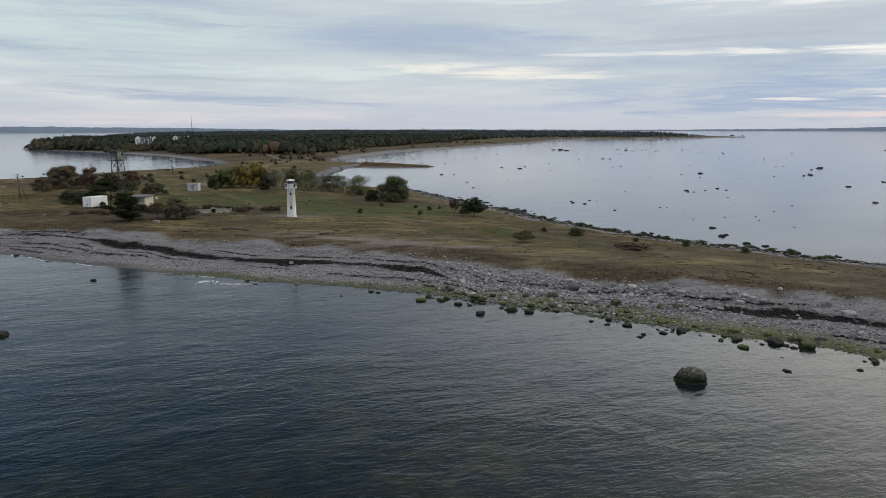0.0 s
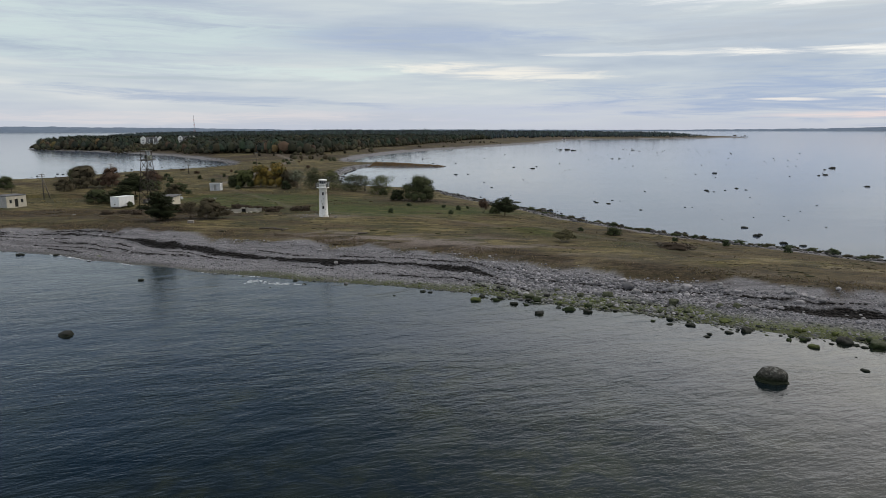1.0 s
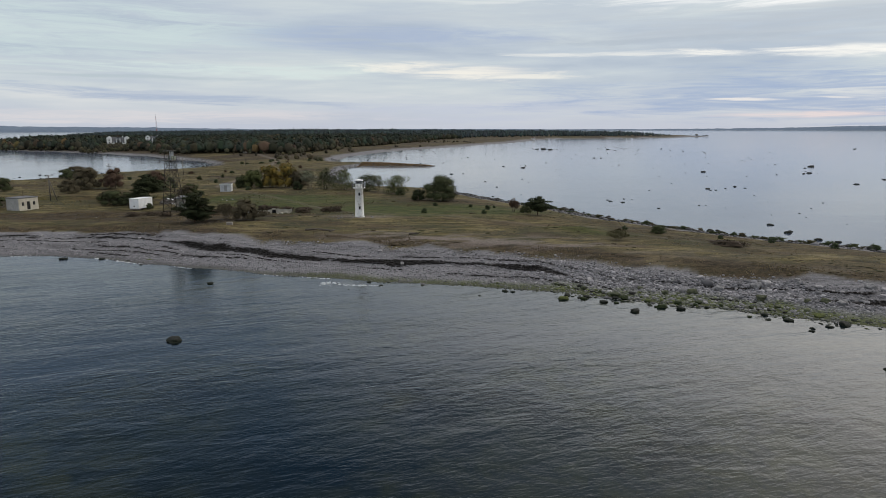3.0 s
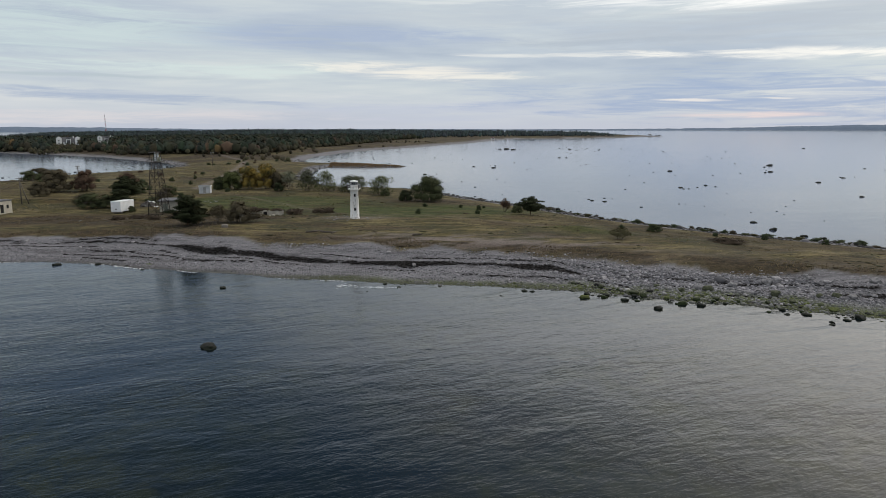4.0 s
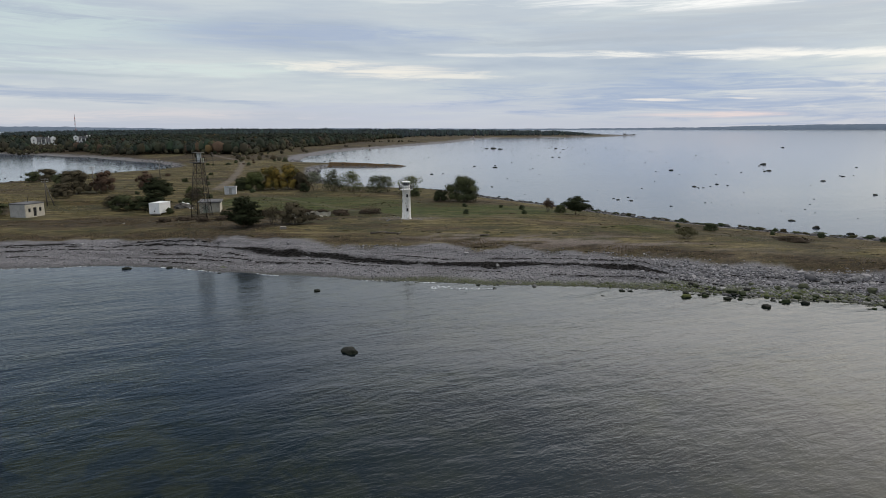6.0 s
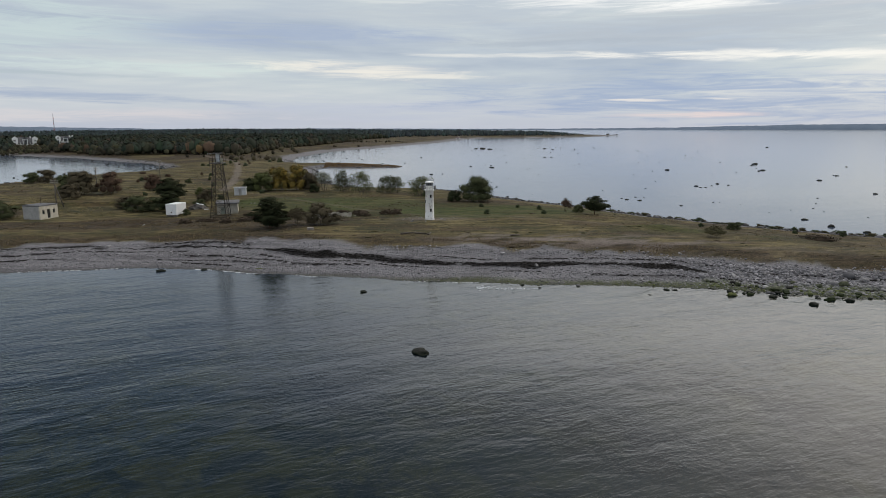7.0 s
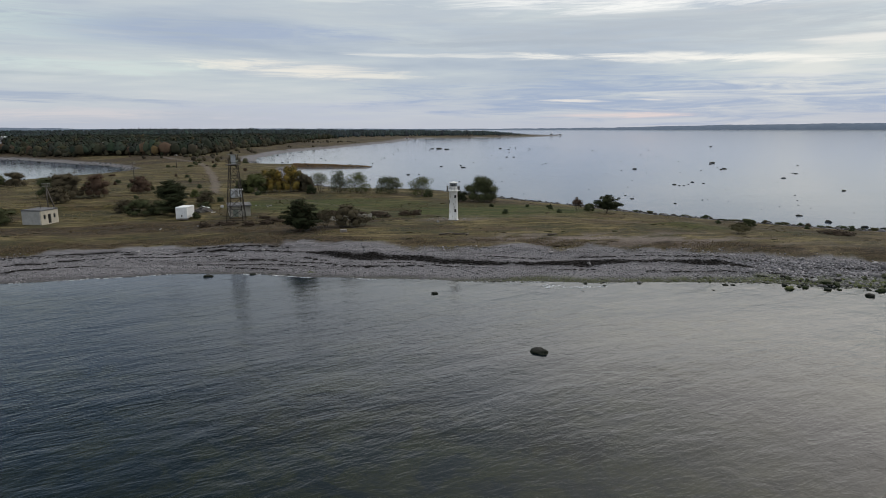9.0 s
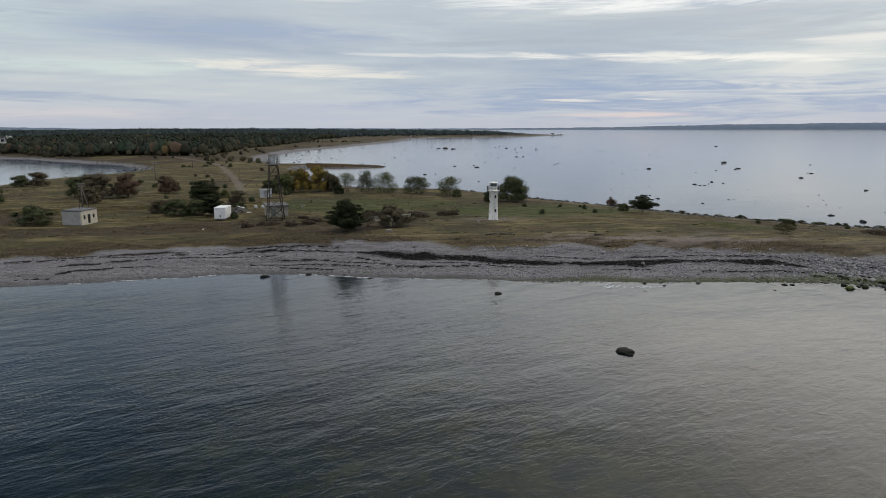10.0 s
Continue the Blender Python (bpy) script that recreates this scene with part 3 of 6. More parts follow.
    bare = 0.9 * smooth(0.46, 0.64, fbm(px * 0.45, py, 2.2, 4, 24) + 0.25 * np.exp(-(((px + 18) / 26) ** 2 + ((f - 22) / 5) ** 2)) - 0.05) * np.exp(-((f - 22) / 7) ** 2) * nearest_front * np.interp(px, [-46, -32, -2, 12], [0, 1, 1, 0.25])
    bare = np.maximum(bare, 0.8 * np.exp(-(((px + 40) / 7) ** 2 + ((py - 143.5) / 2.2) ** 2)))
    # track along the spit to the sheds and over the neck
    for line, half in ((TRACK, 1.6), (PATHWAY, 0.9)):
        bare = np.maximum(bare, (0.6 if half > 1 else 0.25) * (1 - smooth(half * 0.6, half * 1.3, line_distance(px, py, line, False) + (n - 0.5) * 1.2)))
    return np.stack([shingle, wrack, algae], 1), np.stack([green, heath, np.clip(bare, 0, 1)], 1)


TRACK = [(-98, 222), (-101, 255), (-107, 300), (-118, 369), (-128, 420), (-150, 470), (-190, 560)]
PATHWAY = [(60, 88), (40, 100), (24, 113), (10, 126), (0, 132), (-20, 146), (-45, 150), (-62, 175), (-80, 200), (-98, 222)]

xs = np.concatenate([growing(-460, -4950, 6)[::-1], steps((-457, -240, 3.5), (-240, -150, 1.6), (-150, 62, 0.75), (62, 165, 2.2)), growing(165, 4950, 4)])
ys = np.concatenate([growing(40, -4950, 8)[::-1], steps((42, 56, 2), (56, 172, 0.75), (172, 262, 1.3), (262, 490, 3)), growing(490, 4950, 4, 1.05)])
gx, gy = [a.ravel() for a in np.meshgrid(xs, ys)]
nx, ny = len(xs), len(ys)
ghh = height(gx, gy)
ii = (np.arange(ny - 1)[:, None] * nx + np.arange(nx - 1)[None, :]).ravel()
ground_me = bare_mesh("ground", np.stack([gx, gy, ghh], 1), np.stack([ii, ii + 1, ii + nx + 1, ii + nx], 1), M["ground"])
zone_a, zone_b = zones(gx, gy)
tint(ground_me, "zone_a", zone_a)
tint(ground_me, "zone_b", zone_b)
ground = tagged(new("ground", ground_me), "low stony coast with shingle beach, rough turf and dry grass", "ground", kind="structure")


def far_rise(r):
    """Height of the far sea, whose horizon lies beyond the built stretch."""
    return 11.0 * smooth(2200, 4900, r)


wx, wy = growing(0, 4950, 60, 1.12), growing(0, 4950, 60, 1.12)
wx, wy = [np.concatenate([-a[:0:-1], a]) for a in (wx, wy)]
px_, py_ = [a.ravel() for a in np.meshgrid(wx, wy)]
ii = (np.arange(len(wy) - 1)[:, None] * len(wx) + np.arange(len(wx) - 1)[None, :]).ravel()
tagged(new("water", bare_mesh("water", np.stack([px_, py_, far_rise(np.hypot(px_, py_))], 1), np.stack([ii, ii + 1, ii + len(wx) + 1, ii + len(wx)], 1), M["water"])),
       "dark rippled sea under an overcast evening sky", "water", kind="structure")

# ---------------------------------------------------------------- scatter helpers


def ico(sub):
    bm = bmesh.new()
    bmesh.ops.create_icosphere(bm, subdivisions=sub, radius=1)
    v = np.array([p.co[:] for p in bm.verts])
    f = np.array([[q.index for q in p.verts] for p in bm.faces])
    bm.free()
    return v, f


def scatter(tv, tf, pos, size, turn, rng, jitter=0.0, lean=None):
    """Copies of a template (points tv, faces tf) joined into arrays: pos (n,3), size (n,3), turn in radians (n)."""
    n = len(pos)
    v = np.repeat(tv[None], n, 0)
    if jitter:
        v = v * (1 + rng.uniform(-jitter, jitter, (n, len(tv), 1)))
    v = v * size[:, None, :]
    if lean is not None:
        v[:, :, 0] += v[:, :, 2] * lean[:, None, 0]
        v[:, :, 1] += v[:, :, 2] * lean[:, None, 1]
    c, s = np.cos(turn)[:, None], np.sin(turn)[:, None]
    x, y = v[:, :, 0] * c - v[:, :, 1] * s, v[:, :, 0] * s + v[:, :, 1] * c
    v = np.stack([x, y, v[:, :, 2]], 2) + pos[:, None, :]
    f = tf[None] + (np.arange(n) * len(tv))[:, None, None]
    return v.reshape(-1, 3), f.reshape(-1, tf.shape[1])


def land_points(n, x0, x1, y0, y1, rng):
    x, y = rng.uniform(x0, x1, n), rng.uniform(y0, y1, n)
    d, f = shore(x, y)
    return x, y, d, f


rng = np.random.default_rng(7)
ICO1 = ico(1)


def shingle_bed(name, label, x, y, size, tmpl, green_power, sink=0.25, damp=0.0):
    d, f = shore(x, y)
    z = height(x, y)
    a, _ = zones(x, y)
    s = size[:, None] * rng.uniform(0.75, 1.3, (len(x), 3)) * np.array([1, 1, 0.62])
    v, fc = scatter(*tmpl, np.stack([x, y, z + s[:, 2] * sink], 1), s, rng.uniform(0, 6.28, len(x)), rng, 0.16)
    me = bare_mesh(name, v, fc, M["shingle"])
    alg = np.clip(a[:, 2] * green_power * (0.12 + 1.1 * rng.uniform(0, 1, len(x)) ** 1.5), 0, 1)
    wet = np.clip(np.clip(a[:, 1] * 0.7 + (d < 0.1) * 0.4, 0, 1) * rng.uniform(0.3, 1, len(x)) + damp * rng.uniform(0.6, 1.3, len(x)), 0, 1)
    tint(me, "tint", np.repeat(np.stack([alg, wet, alg * 0], 1), len(tmpl[0]), 0))
    return tagged(new(name, me), label, "stones", kind="stuff")


# fine shingle, all along the beach
x, y, d, f = land_points(150000, -150, 60, 50, 142, rng)
ok = (d > -0.8) & (f < veg_line(x) + rng.normal(-0.4, 0.6, len(x))) & (np.abs(np.abs(d) - f) < 6) & (zones(x, y)[0][:, 1] < 0.41)
keep = np.nonzero(ok)[0][:30000]
shingle_bed("shingle", "grey sea-worn shingle in low storm ridges on the beach", x[keep], y[keep], (rng.gamma(3.0, 0.018, len(keep)) + 0.05) * np.interp(x[keep], [-150, -20, 3, 22, 30, 60], [0.85, 0.95, 1.4, 1.3, 0.85, 0.8]), ICO1, 0.9)
# cobbles of the spit's eastern beach
x, y, d, f = land_points(110000, -9, 66, 40, 112, rng)
dens = np.interp(x, [-9, 0, 22, 30, 66], [0, 1, 1, 0.45, 0.35]) * np.exp(-((f - 6.0) / np.interp(x, [0, 20, 30], [5.0, 5.0, 3.4])) ** 2)
keep = np.nonzero((d > -1.5) & (f < veg_line(x) - 1.5) & (np.abs(np.abs(d) - f) < 6) & (rng.uniform(0, 1, len(x)) < dens) & (zones(x, y)[0][:, 1] < 0.41))[0][:11000]
shingle_bed("cobbles", "loose grey and pinkish cobbles, green with weed at the water", x[keep], y[keep], (rng.gamma(1.3, 0.055, len(keep)) + 0.08) * np.interp(x[keep], [20, 30], [0.95, 0.7]), ICO1, 1.0)
# stones of the back shores and of the bays' edges
x, y, d, f = land_points(110000, -260, 110, 80, 480, rng)
w = np.interp(y, [100, 200, 300, 480], [8, 7, 6, 7])
keep = np.nonzero((f > 25) & (d > -w * 0.8) & (d < w) & (rng.uniform(0, 1, len(x)) < np.interp(y, [100, 220, 300], [1, 0.8, 0.4])))[0][:9500]
shingle_bed("shore_stones", "dark and grey stones strewn along the bay shore", x[keep], y[keep], rng.gamma(2.0, 0.10, len(keep)) + 0.10, ICO1, 0.7, 0.25, 0.62)

# ---------------------------------------------------------------- seaweed, foam
x, y, d, f = land_points(340000, -150, 60, 50, 140, rng)
za_, _ = zones(x, y)
keep = np.nonzero((za_[:, 1] > 0.42))[0][:11000]
s = rng.uniform(0.07, 0.26, (len(keep), 1)) * rng.uniform(0.7, 1.3, (len(keep), 3)) * np.array([1.3, 1.0, 0.35])
v, fc = scatter(*ICO1, np.stack([x[keep], y[keep], height(x[keep], y[keep]) + 0.03], 1), s, rng.uniform(0, 6.28, len(keep)), rng, 0.3)
tagged(new("seaweed_wrack", bare_mesh("seaweed_wrack", v, fc, M["wrack"])), "black rotting seaweed washed up in lines on the shingle", "seaweed", kind="stuff")

x, y, d, f = land_points(260000, -115, -14, 84, 118, rng)
band = np.interp(x, [-115, -100, -75, -52, -44, -34, -28, -14], [0.5, 0.7, 0.6, 0.35, 0.2, 0.3, 0.1, 0.0])
keep = np.nonzero((np.abs(d + 0.25 + (fbm(x, y, 6, 2, 61) - 0.5) * 1.1) < band * 0.40) & (fbm(x, y, 4, 3, 62) > 0.54) & (rng.uniform(0, 1, len(x)) < 0.35))[0][:1100]
lx, ly = rng.uniform(0, 1, 130) ** 1.4, rng.normal(0, 1, 130)
x, y = np.concatenate([x[keep], -39.0 + 9 * lx]), np.concatenate([y[keep], 92.2 - 2.0 * lx + ly * 0.6 * (1 - lx) ** 0.7 + np.sin(lx * 9) * 0.3])
s = np.concatenate([rng.uniform(0.04, 0.11, (len(keep), 1)), rng.uniform(0.04, 0.13, (130, 1))]) * np.array([[1.9, 0.7, 0.15]])
v, fc = scatter(*ICO1, np.stack([x, y, x * 0 + 0.02], 1), s, rng.normal(-0.3, 0.3, len(x)), rng, 0.35)
tagged(new("foam", bare_mesh("foam", v, fc, M["foam"])), "thin white foam of small waves breaking on the shore", "foam", kind="stuff")

# ---------------------------------------------------------------- grass, scrub, reeds
BLADE_V = np.array([(-0.5, 0, 0), (0.5, 0, 0), (0.15, 0.1, 1.0), (0, -0.5, 0), (0, 0.5, 0), (-0.1, 0.1, 0.9), (-0.35, -0.35, 0), (0.35, 0.35, 0), (0.3, -0.3, 0.75)])
BLADE_F = np.array([(0, 1, 2), (3, 4, 5), (6, 7, 8)])


def tufts(name, label, x, y, wide, tall, colour, material="grass"):
    n = len(x)
    size = np.stack([wide, wide, tall], 1)
    v, fc = scatter(BLADE_V, BLADE_F, np.stack([x, y, height(x, y) - 0.03], 1), size, rng.uniform(0, 6.28, n), rng, 0.2, rng.normal(0, 0.28, (n, 2)))
    me = bare_mesh(name, v, fc, M[material], False)
    tint(me, "tint", np.repeat(colour, len(BLADE_V), 0))
    return tagged(new(name, me), label, "grass", kind="stuff")


def grass_colour(x, y):
    _, b = zones(x, y)
    n = fbm(x, y, 8, 3, 71)[:, None]
    dry = np.array([[0.105, 0.087, 0.045]]) * (0.6 + 0.8 * n)
    green = np.array([[0.060, 0.063, 0.026]]) * (0.7 + 0.6 * n)
    brown = np.array([[0.072, 0.054, 0.039]]) * (0.6 + 0.8 * n)
    c = dry + (green - dry) * b[:, :1]
    c = c + (brown - c) * b[:, 1:2]
    return c * rng.uniform(0.75, 1.2, (len(x), 1))


x, y, d, f = land_points(240000, -160, 80, 70, 215, rng)
a_, b_ = zones(x, y)
keep = np.nonzero((a_[:, 0] < 0.25) & (d > 4) & (b_[:, 2] < 0.5) & (rng.uniform(0, 1, len(x)) < 1 - 0.85 * b_[:, 0]) & (fbm(x, y, 5, 3, 72) > 0.50))[0][:9000]
x, y = x[keep], y[keep]
tufts("grass", "rough coastal grass, part green and part bleached", x, y, rng.uniform(0.12, 0.36, len(x)), rng.uniform(0.04, 0.15, len(x)), grass_colour(x, y) * 2.1)
x, y, d, f = land_points(120000, -230, -40, 165, 480, rng)
a_, b_ = zones(x, y)
keep = np.nonzero((a_[:, 0] < 0.25) & (d > 8) & (b_[:, 2] < 0.4) & (fbm(x, y, 9, 3, 73) > 0.50))[0][:4000]
x, y = x[keep], y[keep]
tufts("far_grass", "bleached dry grass on the neck between two bays", x, y, rng.uniform(0.3, 0.8, len(x)), rng.uniform(0.1, 0.3, len(x)), grass_colour(x, y) * 2.1)
# tall dead stalks along the upper beach and round the sheds
x, y, d, f = land_points(320000, -150, 66, 60, 172, rng)
a_, b_ = zones(x, y)
veg = veg_line(x)
w = np.exp(-((f - veg - 1.6) / 2.0) ** 2) * smooth(0.50, 0.62, fbm(x, y, 7, 3, 74)) + b_[:, 1] * smooth(0.5, 0.65, fbm(x, y, 4, 3, 75)) * 0.7 * (x < -20)
keep = np.nonzero((rng.uniform(0, 1, len(x)) < w) & (d > 6) & (a_[:, 0] < 0.4))[0][:20000]
x, y = x[keep], y[keep]
n_ = fbm(x, y, 6, 3, 76)[:, None]
col = (np.array([[0.15, 0.12, 0.068]]) * n_ + np.array([[0.060, 0.045, 0.034]]) * (1 - n_)) * rng.uniform(0.7, 1.3, (len(x), 1))
tufts("dead_stalks", "tall dead herb stalks and dry reeds edging the beach", x, y, rng.uniform(0.08, 0.22, len(x)), rng.uniform(0.10, 0.30, len(x)), col * 1.9)
# tussocks and cushions of heath, low and soft
x, y, d, f = land_points(90000, -190, 80, 70, 330, rng)
a_, b_ = zones(x, y)
clump = fbm(x, y, 9, 4, 77)
w = smooth(0.47, 0.60, clump) * (0.25 + 0.75 * b_[:, 1]) * (1 - 0.6 * b_[:, 0])
keep = np.nonzero((rng.uniform(0, 1, len(x)) < w) & (d > 7) & (a_[:, 0] < 0.04) & (b_[:, 2] < 0.35))[0][:7000]
x, y = x[keep], y[keep]
n_ = len(x)
col = grass_colour(x, y)
hue = fbm(x, y, 13, 3, 78)
col = np.where((hue > 0.56)[:, None], np.array([[0.078, 0.064, 0.033]]), np.where((hue < 0.44)[:, None], np.array([[0.030, 0.033, 0.015]]), np.array([[0.060, 0.045, 0.031]]))) * rng.uniform(0.65, 1.25, (n_, 1)) * 0.75 + col * 0.25
s_ = rng.gamma(2.0, 0.07, n_)[:, None] + 0.09
v, fc = scatter(*ICO1, np.stack([x, y, height(x, y) - 0.04], 1), s_ * rng.uniform(0.7, 1.4, (n_, 3)) * np.array([1.3, 0.9, 0.36]), rng.normal(0, 0.5, n_), rng, 0.24)
tussock_me = bare_mesh("tussocks", v, fc, M["grass"])
tint(tussock_me, "tint", np.repeat(col, len(ICO1[0]), 0))
tagged(new("tussocks", tussock_me), "low tussocks of bleached grass, heath and dead herbs", "tussocks", kind="stuff")
# reed bed on the little gravel spit of the bay
x, y, d, f = land_points(9000, -82, -26, 385, 432, rng)
keep = np.nonzero((d > 0.6) & (x > -74))[0][:3500]
x, y = x[keep], y[keep]
col = np.array([[0.24, 0.16, 0.085]]) * rng.uniform(0.6, 1.25, (len(x), 1))
tufts("reed_bed", "rusty brown reeds on a low spit in the bay", x, y, rng.uniform(0.5, 1.1, len(x)), rng.uniform(0.2, 0.55, len(x)), col)

# ---------------------------------------------------------------- woods and the far coast
def tree_template(kind, seed):
    """A small far tree, one unit high: a lumpy crown core (points, faces) and loose leaf sprays on it (quads, n x 4 x 3)."""
    r = np.random.default_rng(seed)

    def girth(u):
        if kind == "spruce":
            return 0.21 * (1 - u) ** 0.8 + 0.015
        if kind == "pine":
            return 0.27 * np.sin(np.pi * (0.20 + 0.76 * u)) ** 0.9
        return 0.33 * np.sin(np.pi * (0.12 + 0.84 * u)) ** 0.7
    low = {"spruce": 0.04, "pine": 0.16}.get(kind, 0.06)
    v, f = ICO1
    u = np.clip((v[:, 2] + 1) / 2, 0.02, 0.98)
    flat = v[:, :2] / (np.linalg.norm(v[:, :2], axis=1, keepdims=True) + 1e-6)
    core = np.concatenate([flat * (girth(u) * 0.9 * np.minimum(1, np.linalg.norm(v[:, :2], axis=1) * 1.6))[:, None], (low + (0.96 - low) * u)[:, None]], 1)
    core = core * (1 + r.uniform(-0.16, 0.16, (len(v), 1)) * np.array([[1, 1, 0.4]]))
    quads = []
    count = {"spruce": 9, "pine": 24, "round": 28}[kind] if seed < 6 or seed % 10 < 6 else 14
    for i in range(count):
        u = (i + 0.5) / count
        a = i * 2.4 + r.uniform(-0.4, 0.4)
        rad = float(girth(u)) * r.uniform(0.75, 1.12)
        c = np.array([math.cos(a) * rad, math.sin(a) * rad, low + (1 - low) * u])
        s = r.uniform(0.035, 0.075)
        p, q = r.normal(size=3), r.normal(size=3)
        p, q = p / np.linalg.norm(p) * s, q / np.linalg.norm(q) * s
        quads.append([c + p, c + q, c - p, c - q])
    return core, f, np.array(quads)


def woodland(name, label, kind, x, y, tall, wide, colour, seed):
    stand = fbm(x, y, 70, 3, 83)
    tall = tall * (0.62 + 0.75 * stand)
    colour = colour * (0.6 + 0.8 * fbm(x, y, 45, 3, 84))[:, None]
    n = len(x)
    size = np.stack([tall * wide, tall * wide, tall], 1)
    pos = np.stack([x, y, height(x, y)], 1)
    which = rng.integers(0, 4, n)
    verts, tris, norms, cols, base = [], [], [], [], 0
    for k in range(4):
        core, f, quads = tree_template(kind, seed + 10 * k)
        sel = which == k
        m = int(sel.sum())
        pts = np.concatenate([core, quads.reshape(-1, 3)])
        qi = len(core) + np.arange(len(quads) * 4).reshape(-1, 4)
        faces = np.concatenate([f, qi[:, [0, 1, 2]], qi[:, [0, 2, 3]]])
        v, fc = scatter(pts, faces, pos[sel], size[sel], rng.uniform(0, 6.28, m), np.random.default_rng(seed + k), 0.06)
        vv = v.reshape(m, len(pts), 3)
        mid = pos[sel][:, None, :] + np.array([0, 0, 0.42]) * size[sel][:, None, 2:3]
        away = (vv - mid) / size[sel][:, None, :] * np.array([2.2, 2.2, 1.0]) + np.array([0, 0, 0.2])
        away /= np.linalg.norm(away, axis=2, keepdims=True) + 1e-6
        # turn the faces outwards
        a, b, c = v[fc[:, 0]], v[fc[:, 1]], v[fc[:, 2]]
        inward = (np.cross(b - a, c - a) * away.reshape(-1, 3)[fc[:, 0]]).sum(1) < 0
        fc[inward] = fc[inward][:, ::-1]
        verts.append(v)
        tris.append(fc + base)
        norms.append(away.reshape(-1, 3))
        cols.append(np.repeat(colour[sel], len(pts), 0) * rng.uniform(0.86, 1.14, (len(v), 1)))
        base += len(v)
    me = bare_mesh(name, np.concatenate(verts), np.concatenate(tris), M["woods"])
    me.normals_split_custom_set_from_vertices(np.concatenate(norms))
    tint(me, "tint", np.concatenate(cols))
    return tagged(new(name, me), label, "woods", kind="stuff")


CLEARINGS = [(-448, 861, 20, 16), (-420, 905, 16, 14), (-230, 640, 26, 40), (-300, 700, 22, 36), (-170, 700, 30, 36)]


def forest_points(n, x0, x1, y0, y1, extra=0.0):
    x, y, d, f = land_points(n, x0, x1, y0, y1, rng)
    margin = np.interp(x, [-700, -520, -300, -200, -120, -40, 120, 300, 600, 720], [14, 10, 14, 26, 52, 140, 110, 60, 22, 14])
    ok = (d > margin + extra + (fbm(x, y, 60, 3, 81) - 0.5) * 50) & (y > 520 + (fbm(x, y, 40, 2, 82) - 0.5) * 60 - np.clip(-x - 300, 0, 400) * 0.3)
    ok &= x < 0.322 * y
    for cx, cy, rx, ry in CLEARINGS:
        ok &= ((x - cx) / rx) ** 2 + ((y - cy) / ry) ** 2 > 1
    # open gardens from the villas down to the shore
    if extra >= 0:
        ok &= line_distance(x, y, [(-448, 850), (-340, 640)], False) > 16
        ok &= line_distance(x, y, [(-420, 895), (-320, 660)], False) > 9
    return x[ok], y[ok]


def shade_of(n, base, spread=0.35):
    return np.array([base]) * rng.uniform(1 - spread, 1 + spread, (n, 1)) * rng.uniform(0.9, 1.1, (n, 3))


x, y = forest_points(44000, -720, 330, 480, 1250)
x, y = x[:8500], y[:8500]
k = rng.uniform(0, 1, len(x))
conif, leafy_ = k < 0.5, k >= 0.5
woodland("pine_wood", "dark pine wood behind the bays", "pine", x[conif], y[conif], rng.uniform(6.5, 11.0, conif.sum()), rng.uniform(1.15, 1.7, conif.sum()), shade_of(conif.sum(), (0.026, 0.034, 0.024), 0.4), 3)
mixed = shade_of(leafy_.sum(), (0.034, 0.034, 0.021), 0.45)
gold = rng.uniform(0, 1, len(mixed)) < 0.10
mixed[gold] = shade_of(gold.sum(), (0.085, 0.066, 0.028))
red = rng.uniform(0, 1, len(mixed)) < 0.10
mixed[red] = shade_of(red.sum(), (0.062, 0.042, 0.030))
woodland("mixed_wood", "autumn broadleaf trees along the edge of the wood", "round", x[leafy_], y[leafy_], rng.uniform(5.5, 10.0, leafy_.sum()), rng.uniform(1.0, 1.5, leafy_.sum()), mixed, 4)
x, y = forest_points(40000, -1500, 760, 1200, 3100)
x, y = x[:8500], y[:8500]
# bluish tone puts distance haze into the trees' base colour
woodland("distant_wood", "dark unbroken forest on the far land", "spruce", x, y, rng.uniform(9.5, 14.5, len(x)) * np.interp(shore(x, y)[0], [0, 40, 160], [0.35, 0.6, 1.0]) * np.interp(x / y, [0.25, 0.322], [1.0, 0.35]), rng.uniform(1.2, 2.0, len(x)), shade_of(len(x), (0.036, 0.049, 0.050), 0.3), 5)
# undergrowth at the foot of the wood
x, y = forest_points(60000, -720, 330, 480, 1100, -8)
dd, _ = shore(x, y)
keep = np.nonzero(dd < np.interp(x, [-520, -300, -120, -40, 120, 300], [40, 70, 120, 200, 170, 100]))[0][:2600]
x, y = x[keep], y[keep]
woodland("undergrowth", "bushes at the foot of the wood", "round", x, y, rng.uniform(2.5, 5.5, len(x)), rng.uniform(1.2, 1.9, len(x)), shade_of(len(x), (0.038, 0.035, 0.021), 0.5), 6)

# bushes on the open heath below the wood, and on the headland's low tip
x, y, d, f = land_points(3000, -240, 120, 420, 1000, rng)
keep = np.nonzero((d > 12) & (fbm(x, y, 50, 3, 85) > 0.52) & ((y < 560) | (d < 150)))[0][:230]
x, y = np.concatenate([x[keep], rng.uniform(664, 700, 14)]), np.concatenate([y[keep], rng.uniform(1845, 1862, 14)])
woodland("heath_bushes", "scattered brown and olive bushes on the open heath", "round", x, y, rng.uniform(1.4, 4.2, len(x)), rng.uniform(1.3, 2.2, len(x)), shade_of(len(x), (0.046, 0.040, 0.024), 0.5), 7)

